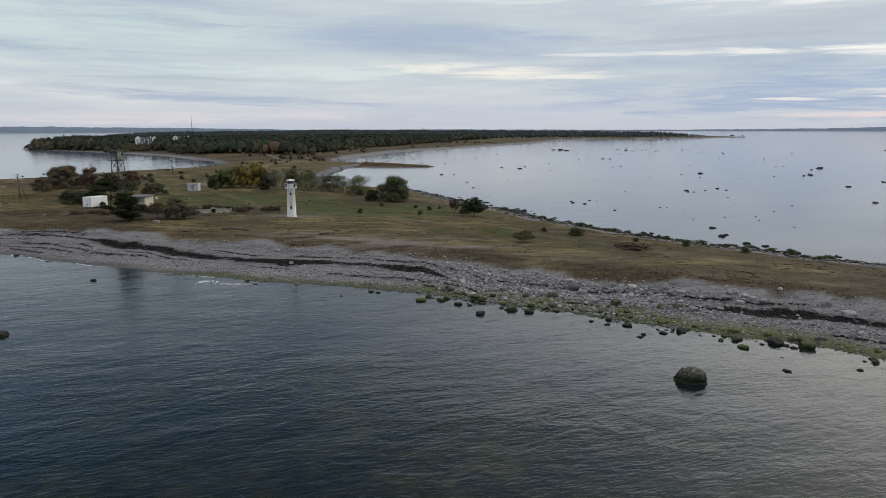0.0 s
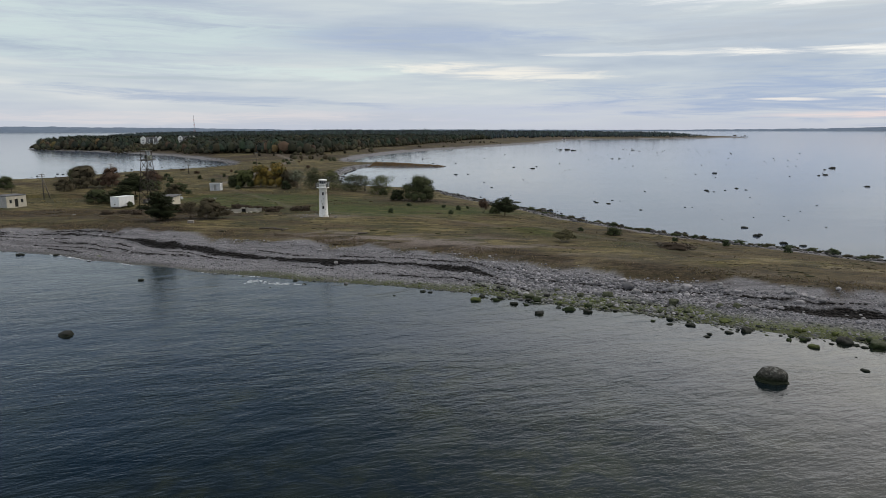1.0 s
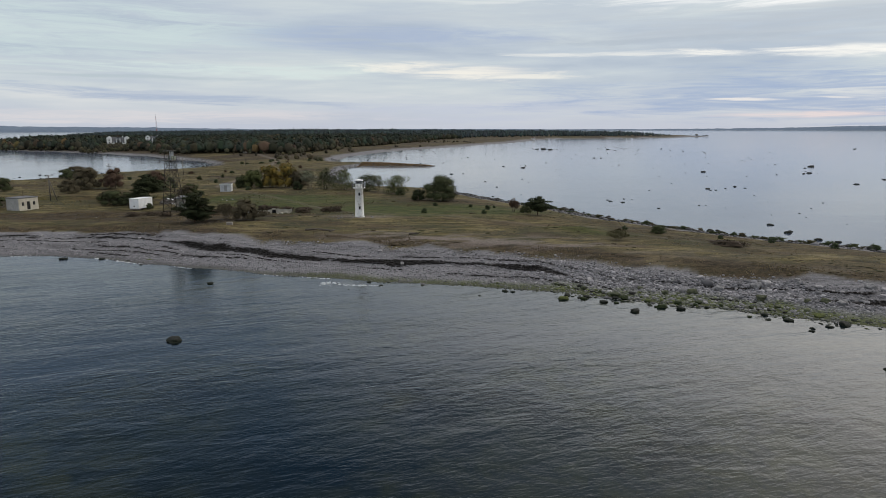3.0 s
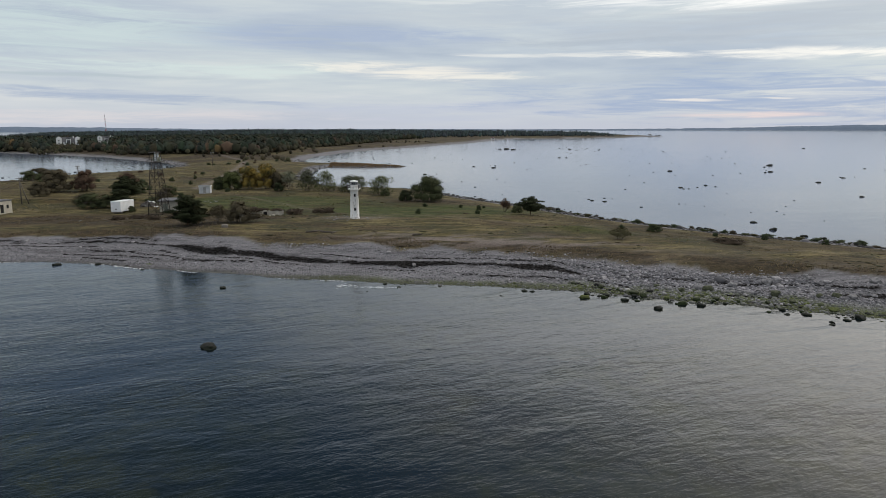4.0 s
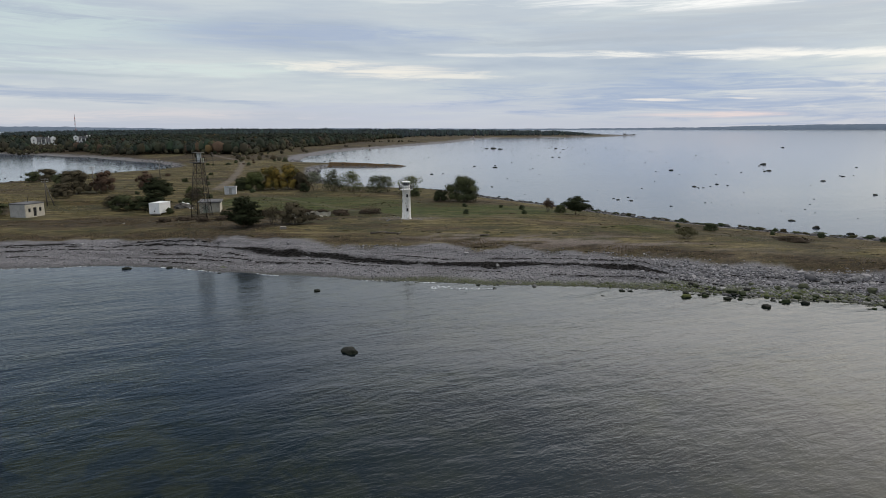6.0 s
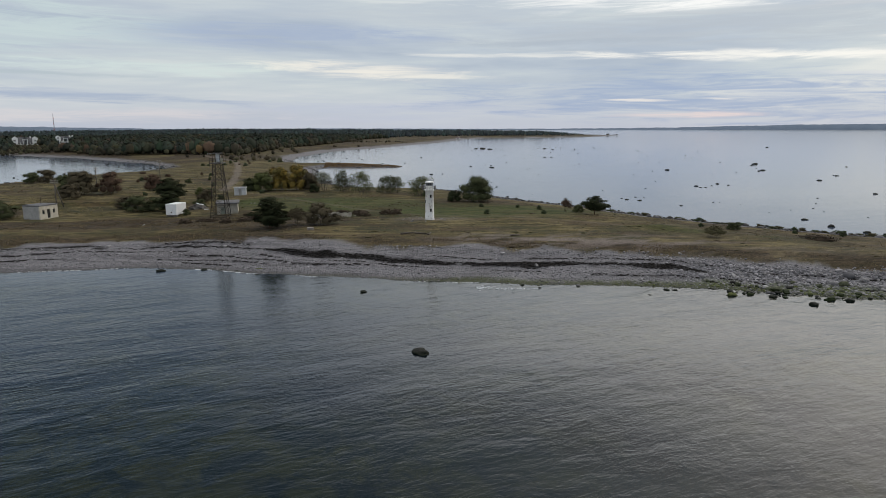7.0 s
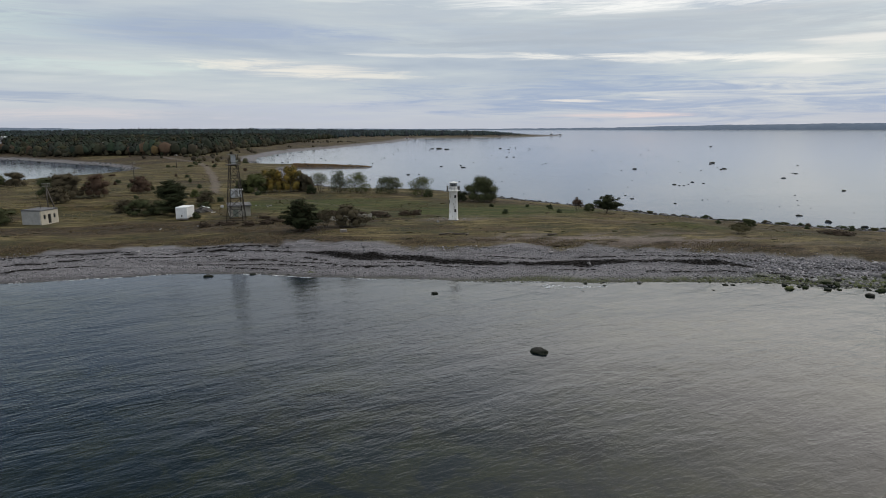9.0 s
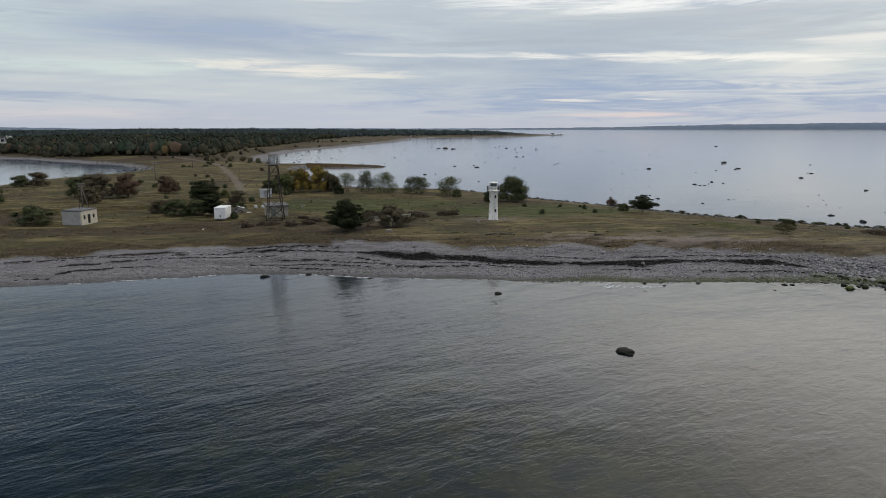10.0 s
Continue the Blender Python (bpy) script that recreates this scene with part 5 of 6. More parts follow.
def ledged_rock():
    """The large sea boulder: a low dark ledge and a rounded dome on it, cleft by shallow cracks."""
    vs, fs, n = [], [], 0
    for k, (cx, cy, cz, sx, sy, sz, square) in enumerate([(-0.02, 0, -0.10, 1.86, 1.35, 0.52, 0.70), (0.08, 0.05, 0.25, 1.66, 1.18, 1.22, 0.86)]):
        v, f = ico(5)
        v = np.sign(v) * np.abs(v) ** square
        rough = np.array([noise.fractal(Vector(p) * 1.5 + Vector((k * 3.0 + 1, 0, 0)), 0.9, 2.0, 5) for p in v])
        cracks = np.array([abs(noise.noise(Vector((p[0] * 2.4, p[1] * 2.4, p[2] * 0.5)) + Vector((7, k, 0)))) for p in v])
        v = v * (1 + 0.11 * rough - 0.10 * np.exp(-(cracks / 0.06) ** 2) * k)[:, None]
        v[:, 0] += 0.14 * np.clip(v[:, 2], 0, 1) * (-v[:, 0] < 0)
        vs.append(v * np.array([sx, sy, sz]) + np.array([cx, cy, cz]))
        fs.append(f + n)
        n += len(v)
    return np.concatenate(vs), np.concatenate(fs)


_k = Mat("streaked_dark_granite", 0.85, 0, 0.2)
_g = _k.noise(2.6, 6, 0.7)
_s = _k.n.new("ShaderNodeSeparateXYZ")
_k.l.new(_k.geo.outputs["Position"], _s.inputs[0])
_c = _k.mix(_k.ramp(_g, [(0.36, 0.0), (0.64, 1.0)]), (0.020, 0.020, 0.017), (0.058, 0.056, 0.047))
_c = _k.mix(_k.ramp(_k.noise(2.2, 4, 0.6, (1.6, 1.6, 0.25)), [(0.60, 0.0), (0.66, 0.45)]), _c, (0.20, 0.20, 0.18))
_c = _k.mix(_k.ramp(_k.math("ADD", _s.outputs[2], _k.math("MULTIPLY", _g, 0.5)), [(0.55, 1.0), (0.95, 0.0)]), _c, (0.010, 0.014, 0.006))
_c = _k.mix(_k.math("MULTIPLY", _k.ramp(_k.math("MULTIPLY", _s.outputs[2], 0.5), [(0.42, 0.0), (0.58, 1.0)]), _k.ramp(_k.noise(4.5, 5, 0.7), [(0.5, 0.0), (0.62, 0.75)])), _c, (0.34, 0.34, 0.32))
_k.color(_c).bump(_g, 0.8, 0.15)
big = new("boulder", bare_mesh("boulder", *ledged_rock(), _k.m))
big.matrix_world = pose(20.7, 57.2, -0.1, 0, 0, -10) @ Matrix.Diagonal((0.76, 0.76, 0.84, 1))
tagged(big, "large dark granite boulder with pale streaks, standing in the sea", "boulder", "sea boulders")
boulder(-49.7, 66, 1.9, "rock_dark", "dark low boulder alone in the sea", "sea boulders", 0.48, -0.12)
AWASH = [(2.1, 77.5, 1.5), (4.7, 80.2, 0.7), (-2.0, 84.2, 0.6), (-0.8, 81.8, 1.2), (-3.3, 84.2, 0.75), (-4.2, 84.7, 0.6), (-1.3, 85.5, 0.75), (19.2, 69.5, 0.75), (16.5, 73.9, 0.8), (18.7, 73.6, 1.15),
         (21.7, 72.3, 0.65), (22.0, 71.1, 0.95), (24.1, 71.8, 1.6), (26.2, 73.2, 1.25), (27.3, 72.4, 1.1), (29.1, 69.3, 1.3), (33.9, 66.8, 0.8), (34.9, 69.3, 1.2), (37.5, 69.0, 1.8), (30.3, 60.1, 0.85)]
AWASH += [(31.5, 63.8, 0.45), (37.1, 60.7, 0.75), (39.9, 63.7, 0.9), (38.0, 72.0, 0.75), (-55.0, 92.1, 1.1), (-12.9, 87.6, 0.95), (-11.9, 87.2, 0.8), (-16.5, 85.2, 0.6), (-32.2, 93.0, 0.85), (-30.3, 90.8, 0.8),
          (-27.1, 93.6, 0.65), (-18.8, 94.1, 0.5), (38.8, 65.6, 0.55), (42.9, 67.4, 1.1), (-86.8, 110.2, 1.4), (-74.9, 108.4, 1.0), (-80.1, 110.3, 1.2), (-71.2, 105.4, 0.7), (-34.6, 88.7, 0.5), (19.8, 70.4, 0.8)]
for x, y, w in AWASH:
    boulder(x, y, w, "rock_dark", "dark wet boulder awash near the beach", "sea boulders", 0.5, -0.1)
for x, y, w in [(-5.6, 83.3, 1.5), (-3.7, 87.6, 0.8), (28.9, 66.7, 1.15), (42.3, 67.0, 1.35), (23.0, 75.0, 1.6), (-71.3, 108.6, 1.5)]:
    boulder(x, y, w, "rock_moss", "low boulder covered in bright green weed", "weedy boulders", 0.55, -0.1)
for x, y, w in [(1.4, 84.4, 1.35), (2.2, 83.5, 1.2), (7.9, 84.4, 1.05), (11.3, 84.1, 1.45), (8.4, 80.8, 1.0), (18.7, 80.6, 1.55), (19.6, 78.0, 0.95), (5.1, 86.1, 0.9), (23.6, 79.0, 0.95), (25.6, 78.4, 1.3), (35.5, 68.8, 0.85), (35.4, 67.2, 1.8)]:
    boulder(x, y, w, "rock_weed", "large boulder with dark green weed on the lower beach", "weedy boulders", 0.72)
for i in range(40):
    u = rocker.random()
    x = -6 + 52 * u
    y = float(np.interp(x, [p[0] for p in FRONT], [p[1] for p in FRONT])) + rocker.uniform(-1.8, 3.4)
    boulder(x, y, rocker.uniform(0.3, 1.0), ("rock_weed", "rock_weed", "rock_moss", "rock_dark")[i % 4], "boulder green with weed at the water's edge", "weedy boulders", 0.7)
for i in range(58):
    x = -8 + 55 * rocker.random() ** 0.9 + 1.5 * math.sin(i * 2.0)
    y = float(np.interp(x, [p[0] for p in FRONT], [p[1] for p in FRONT])) + rocker.uniform(-2.6, 0.4)
    boulder(x, y, 0.25 + rocker.expovariate(3.2), ("rock_dark", "rock_dark", "rock_weed")[i % 3], "dark weedy boulder in the shallow edge of the sea", "sea boulders", 0.6, -0.08)
for x, y, w in [(5.6, 94.3, 1.0), (10.2, 84.6, 1.2), (15.1, 85.0, 1.75), (20.1, 85.0, 1.6), (33.1, 81.7, 1.55), (27.1, 77.6, 1.2), (25.6, 84.6, 1.1), (35.6, 79.1, 0.95), (41.9, 77.3, 1.5), (26.0, 85.9, 1.0), (-28, 101, 0.9)]:
    boulder(x, y, w, "rock_grey", "large grey granite boulder lying on the shingle", "beach boulders", 0.7)
for x, y, w in [(14.2, 88.8, 1.3), (21.7, 85.6, 1.35), (27.2, 83.0, 0.9), (33.0, 79.0, 0.95), (34.8, 79.9, 0.95), (34.2, 80.8, 0.95), (42.8, 74.0, 1.8), (-0.6, 91.7, 1.1), (33.0, 83.8, 0.7), (38.9, 82.0, 0.8), (30.5, 78.3, 0.8), (-32, 107, 0.8), (-100, 126, 0.9), (-79, 122, 0.8), (-88, 121, 0.7)]:
    boulder(x, y, w, "rock_pale", "pale bleached boulder on the shingle", "beach boulders", 0.62)
for i in range(34):
    x = rocker.uniform(-1, 30)
    y = float(np.interp(x, [p[0] for p in FRONT], [p[1] for p in FRONT])) + rocker.uniform(5.0, 9.5) * 1.15
    boulder(x, y, rocker.uniform(0.35, 0.7), "rock_pale" if i % 3 else "rock_grey", "rounded boulder half sunk in the shingle", "beach boulders", 0.62)
# boulders of the eastern bay
BAY = [(12, 390, 1.9), (22, 377, 2.8), (83, 723, 8.2), (87, 702, 5.7), (76, 724, 4.7), (150, 712, 4.1), (90, 504, 2.5), (95, 503, 2.5), (29, 201, 1.3), (35, 208, 1.0), (32, 198, 1.5), (29, 205, 1.0), (38, 183, 1.1), (52, 238, 0.8),
       (178, 513, 1.3), (110, 339, 3.4), (75, 243, 2.0), (74, 238, 1.2), (76, 238, 1.0), (82, 244, 1.2), (89, 252, 1.9), (90, 246, 1.2), (52, 190, 0.8), (54, 190, 0.6), (81, 219, 0.6), (137, 318, 1.1), (190, 385, 4.5), (153, 324, 2.2)]
BAY += [(158, 328, 2.8), (413, 712, 3.6), (141, 262, 2.5), (168, 286, 2.0), (224, 350, 1.8), (119, 205, 2.1), (71, 171, 0.6), (91, 196, 0.8), (80, 182, 0.6), (69, 164, 0.5), (53.5, 150.4, 1.8), (72, 152, 0.5), (-5, 199, 1.6), (-6, 216, 1.1),
        (4, 222, 0.6), (-19, 325, 1.9), (-13, 328, 1.3), (77, 394, 1.0), (84, 406, 1.3), (15, 179, 0.5), (33, 232, 0.6), (37, 206, 0.5), (53.5, 164.6, 0.4), (76, 199, 0.5), (-2, 252, 1.2), (-5, 278, 0.9), (12, 292, 1.0), (13, 275, 0.7)]
BAY += [(38, 359, 0.9), (33, 318, 0.8), (78, 309, 0.8), (70, 268, 0.7), (95, 373, 0.9), (369, 573, 1.4), (278, 618, 2.1), (179, 371, 2.2), (57, 184, 0.5), (62.6, 168.7, 0.5), (26, 398, 2.0)]
for x, y, w in BAY:
    boulder(x, y, w, "rock_dark", "dark boulder rising from the calm bay", "bay boulders", 0.5, -0.12 * w)
for x, y, w in [(11, 181, 2.6), (13.0, 179.5, 2.1), (9.5, 178, 1.7), (51.5, 138.5, 1.7), (52.8, 140.2, 1.2), (53, 129.5, 1.6), (55.5, 127, 1.3), (36, 141, 1.8), (38, 142, 1.0)]:
    boulder(x, y, w, "rock_dark", "dark boulder near the stony shore of the bay", "bay boulders", 0.66, -0.16 * w)
def strewn(name, label, x, y, wide, z=None):
    """Many small stones showing above the water, joined."""
    v, f = rock(9, 2)
    n = len(x)
    size = wide[:, None] * rng.uniform(0.7, 1.2, (n, 3)) * np.array([1, 0.8, 0.55])
    vv, ff = scatter(v, f, np.stack([x, y, x * 0 - 0.1 if z is None else z], 1), size, rng.uniform(0, 6.28, n), rng, 0.17)
    tagged(new(name, bare_mesh(name, vv, ff, M["rock_dark"])), label, "stones", kind="stuff")


x = rng.uniform(-12, 66, 420)
y = np.interp(x, [-17, -8, 0, 7, 14, 20, 28, 35, 43, 52, 60, 68], [230, 210, 196, 184, 170, 158, 147, 138, 130, 123, 115, 110]) + rng.normal(0, 2.2, 420)
strewn("edge_stones", "dark wet stones along the stony edge of the bay", x, y, rng.gamma(2.0, 0.18, 420) + 0.25, np.maximum(height(x, y), -0.15))
far_ = rng.uniform(0, 1, 170) ** 0.7
x, y = rng.uniform(-60, 230, 170), 170 + 620 * far_
ok = shore(x, y)[0] < -3
strewn("bay_stones", "small dark stones showing above the calm bay", x[ok], y[ok], (rng.uniform(0.3, 0.7, 170) * (1 + 1.5 * far_))[ok])
x, y = rng.uniform(-90, 80, 700), rng.uniform(420, 1050, 700)
dd = shore(x, y)[0]
ok = (dd > -70 * rng.uniform(0, 1, 700) ** 1.5) & (dd < 2)
strewn("shallow_stones", "small dark stones in the shallows at the head of the bay", x[ok], y[ok], rng.uniform(0.6, 1.7, 700)[ok])
x, y = rng.uniform(-360, -150, 2600), rng.uniform(270, 640, 2600)
dd = shore(x, y)[0]
ok = (dd > -34 * rng.uniform(0, 1, 2600) ** 1.4) & (dd < 4)
strewn("west_bay_stones", "dark stones in the shallows of the western bay", x[ok], y[ok], rng.uniform(0.5, 1.7, 2600)[ok])
for i in range(48):
    x, y = rocker.uniform(-8, 64), 0
    y = float(np.interp(x, [0, 7, 14, 20, 28, 35, 43, 52, 60], [196, 184, 170, 158, 147, 138, 130, 123, 115])) + rocker.uniform(-2.5, 3.5)
    boulder(x, y, rocker.uniform(0.3, 1.0), "rock_dark" if i % 6 else "rock_weed", "boulder on the stony edge of the bay", "bay boulders", 0.65)

# ---------------------------------------------------------------- lighthouse
def lighthouse():
    x, y = -40.1, 143.0
    t = thing("lighthouse", "small round whitewashed lighthouse with a railed gallery, peeling", "lighthouse", pose(x, y, 2.9, 0, 0, 10))
    z0 = 6.35
    part("plinth", lathe([(1.12, -0.4), (1.12, 0.14), (1.06, 0.18), (0.8, 0.18)]), M["lighthouse"], t)
    part("tower", lathe([(1.02, 0.18), (0.98, 0.5), (0.86, z0 - 0.25), (0.94, z0 - 0.2), (0.94, z0)], 40), M["lighthouse"], t)
    part("gallery", lathe([(0.9, z0), (1.36, z0 + 0.03), (1.36, z0 + 0.15), (0.8, z0 + 0.15)], 32), M["lighthouse"], t)
    part("watch_room", lathe([(0.80, z0 + 0.15), (0.80, z0 + 0.84), (0.84, z0 + 0.87), (0.84, z0 + 0.93)], 32), M["lighthouse"], t)
    lan = part("lantern", lathe([(0.70, z0 + 0.93), (0.70, z0 + 1.60)], 16), M["glass_dark"], t, "glazed lantern with dark panes")
    for i in range(10):
        a = i * 0.62832
        part("glazing_bar", bar((math.cos(a) * 0.72, math.sin(a) * 0.72, z0 + 0.93), (math.cos(a) * 0.72, math.sin(a) * 0.72, z0 + 1.60), 0.035, 4), M["grey_steel"], lan)
    part("cap", lathe([(0.7, z0 + 1.60), (0.90, z0 + 1.61), (0.92, z0 + 1.78), (0.86, z0 + 1.82), (0.3, z0 + 1.90), (0.1, z0 + 1.95)], 24), M["lighthouse"], t, "flat white cap over the lantern")
    n = 14
    for i in range(n):
        a = i * 6.28318 / n
        part("railing_post", bar((math.cos(a) * 1.36, math.sin(a) * 1.36, z0 + 0.16), (math.cos(a) * 1.36, math.sin(a) * 1.36, z0 + 1.1), 0.03, 5), M["grey_steel"], t)
    for h in (0.6, 1.1):
        bm = bmesh.new()
        for i in range(n):
            a, b = i * 6.28318 / n, (i + 1) * 6.28318 / n
            bar((math.cos(a) * 1.36, math.sin(a) * 1.36, z0 + h), (math.cos(b) * 1.36, math.sin(b) * 1.36, z0 + h), 0.03, 5, None, bm)
        part("rail", bm, M["grey_steel"], t)
    for ang, zz, rad in ((-90, 1.75, 0.885), (-90, 4.75, 0.84), (-172, 3.6, 0.855)):
        a = radians(ang)
        m = Matrix.Translation((math.cos(a) * rad, math.sin(a) * rad, zz)) @ pose(0, 0, 0, 0, 0, ang + 90)
        w = part("window", boxm(-0.27, 0.27, -0.07, 0.3, 0, 0.8), M["lighthouse"], t)
        w.matrix_local = m
        part("pane", boxm(-0.2, 0.2, -0.085, -0.06, 0.07, 0.73), M["dark_opening"], w)
    door = part("door", boxm(-0.40, 0.40, -0.03, 0.3, 0.0, 1.8, bevel=0.02), M["white_metal"], t, "white steel door")
    door.matrix_local = Matrix.Translation((-0.30, 0.90, 0.18)) @ pose(0, 0, 0, 0, 0, 198)
    part("equipment_box", boxm(-1.56, -1.36, -0.35, 0.1, z0 + 0.1, z0 + 1.1, bevel=0.02), M["deck_wood"], t, "dark box fixed to the gallery railing")
    part("equipment_box", boxm(0.72, 1.05, -1.02, -0.72, z0 + 0.15, z0 + 0.95, bevel=0.02), M["deck_wood"], t, "dark box standing on the gallery")
    part("antenna", bar((-0.2, 0, z0 + 1.88), (-0.2, 0, z0 + 2.25), 0.02, 5), M["grey_steel"], t)
    return t


lighthouse()
for i in range(16):
    a, q = rocker.uniform(0, 6.28), rocker.uniform(1.6, 4.6)
    boulder(-40.1 + math.cos(a) * q * 1.4, 143 + math.sin(a) * q, rocker.uniform(0.3, 0.7), "rock_grey", "loose stone at the foot of the lighthouse", "foundation stones", 0.5)


# ---------------------------------------------------------------- plastered hut
def flat_house(name, label, m, a, b, tall, wall_front, wall_side, roof_mat, front_openings, side_openings, over=0.22, wall_right=None):
    """A flat-roofed house: front along x from 0 to a, side running back b along y."""
    t = thing(name, label, "hut", m)
    th = 0.3
    place_part(part("wall", wall(a, tall, th, front_openings), wall_front, t), pose(0, 0, -0.3))
    place_part(part("wall", wall(a, tall, th), wall_side, t), pose(a, b, -0.3, 0, 0, 180))
    place_part(part("wall", wall(b - 2 * th, tall, th, side_openings), wall_side, t), pose(0, b - th, -0.3, 0, 0, -90))
    place_part(part("wall", wall(b - 2 * th, tall, th), wall_right or wall_front, t), pose(a, th, -0.3, 0, 0, 90))
    part("roof", boxm(-over, a + over, -over, b + over, tall - 0.3, tall - 0.12, bevel=0.02), roof_mat, t)
    part("parapet", boxm(-over + 0.06, a + over - 0.06, -over + 0.06, b + over - 0.06, tall - 0.117, tall - 0.06), M["felt"], t, "worn roofing felt on a flat roof")
    part("floor", boxm(th, a - th, th, b - th, -0.28, 0.02), M["concrete"], t)
    return t


# walls turned from the sun get a greyer plaster, shade put into their colour
hut = flat_house("hut", "low plastered hut with a flat roof, open door and two windows", pose(-126.2, 160.2, 2.35, 0, 0, 69), 5.1, 4.6, 3.1,
                 M["hut_wall"], M["grey_wall"], M["felt"], [(0.7, 1.35, 1.3, 2.2), (2.05, 2.95, 0.3, 2.3), (3.65, 4.3, 1.3, 2.2)], [], 0.08)
for x in (0.7, 3.65):
    window_part(hut, pose(x, 0.05, 1.0), 0.65, 0.9, 1, M["deck_wood"])
# near-black panel fills the open doorway in place of the shade inside
part("door", boxm(2.07, 2.93, 0.2, 0.26, 0.0, 1.98), M["dark_opening"], hut, "dark panel for the unlit inside of the open doorway")
part("chimney_pipe", bar((3.2, 2.6, 2.6), (3.2, 2.6, 4.6), 0.06, 8), M["rust"], hut)


# ---------------------------------------------------------------- white cabin
def cabin():
    t = thing("cabin", "white sheet-metal cabin like a freight container, on rough grass", "cabin", pose(-97.0, 160.8, 2.55, 0, 1.5, 83))
    a, b, h = 6.1, 2.45, 2.5
    bm = bmesh.new()
    box(bm, 0, a, 0, b, 0.1, h, 0.03)
    part("body", bm, M["white_metal"], t)
    for i in range(11):
        x = 0.25 + i * 0.56
        part("rib", boxm(x, x + 0.07, -0.025, 0.0, 0.2, h - 0.1), M["white_metal"], t)
    part("roof", boxm(-0.05, a + 0.05, -0.05, b + 0.05, h, h + 0.09, bevel=0.02), M["white_metal"], t)
    for x in (0.3, a - 0.6):
        part("skid", boxm(x, x + 0.3, -0.02, b + 0.02, -0.25, 0.1), M["concrete"], t)
    door = part("door", boxm(-0.05, -0.01, 0.7, 1.65, 0.25, 2.2, bevel=0.01), M["white_metal"], t)
    part("vent", boxm(-0.08, -0.05, 1.0, 1.3, 0.55, 0.85), M["dark_opening"], door)
    part("door_handle", bar((-0.09, 0.85, 1.15), (-0.09, 0.85, 1.35), 0.02, 5), M["grey_steel"], door)
    return t


cabin()
make_tree("bush", "small dark bush against the white cabin", "bush", -95.4, 163.2, 1.6, 1.8, "leaf_dark", 401, "bush", "", 500, 0.14)

# ---------------------------------------------------------------- store building and watchtower
store = flat_house("store_building", "old pale brick store with a sagging flat roof, partly boarded", pose(-87.9, 160.8, 2.6, 0, 0, 8), 4.6, 6.4, 2.75,
                   M["silicate"], M["silicate"], M["felt"], [(0.8, 1.9, 0.3, 2.1)], [(1.5, 2.5, 1.0, 1.9)], 0.35, M["hut_wall"])
part("board", boxm(0.82, 1.88, 0.1, 0.15, 0.0, 1.8), M["green_board"], store, "boarded-up doorway")
for i in range(5):
    part("batten", boxm(-0.3 + i * 1.2, -0.22 + i * 1.2, -0.3, 6.7, 2.70, 2.76), M["deck_wood"], store)


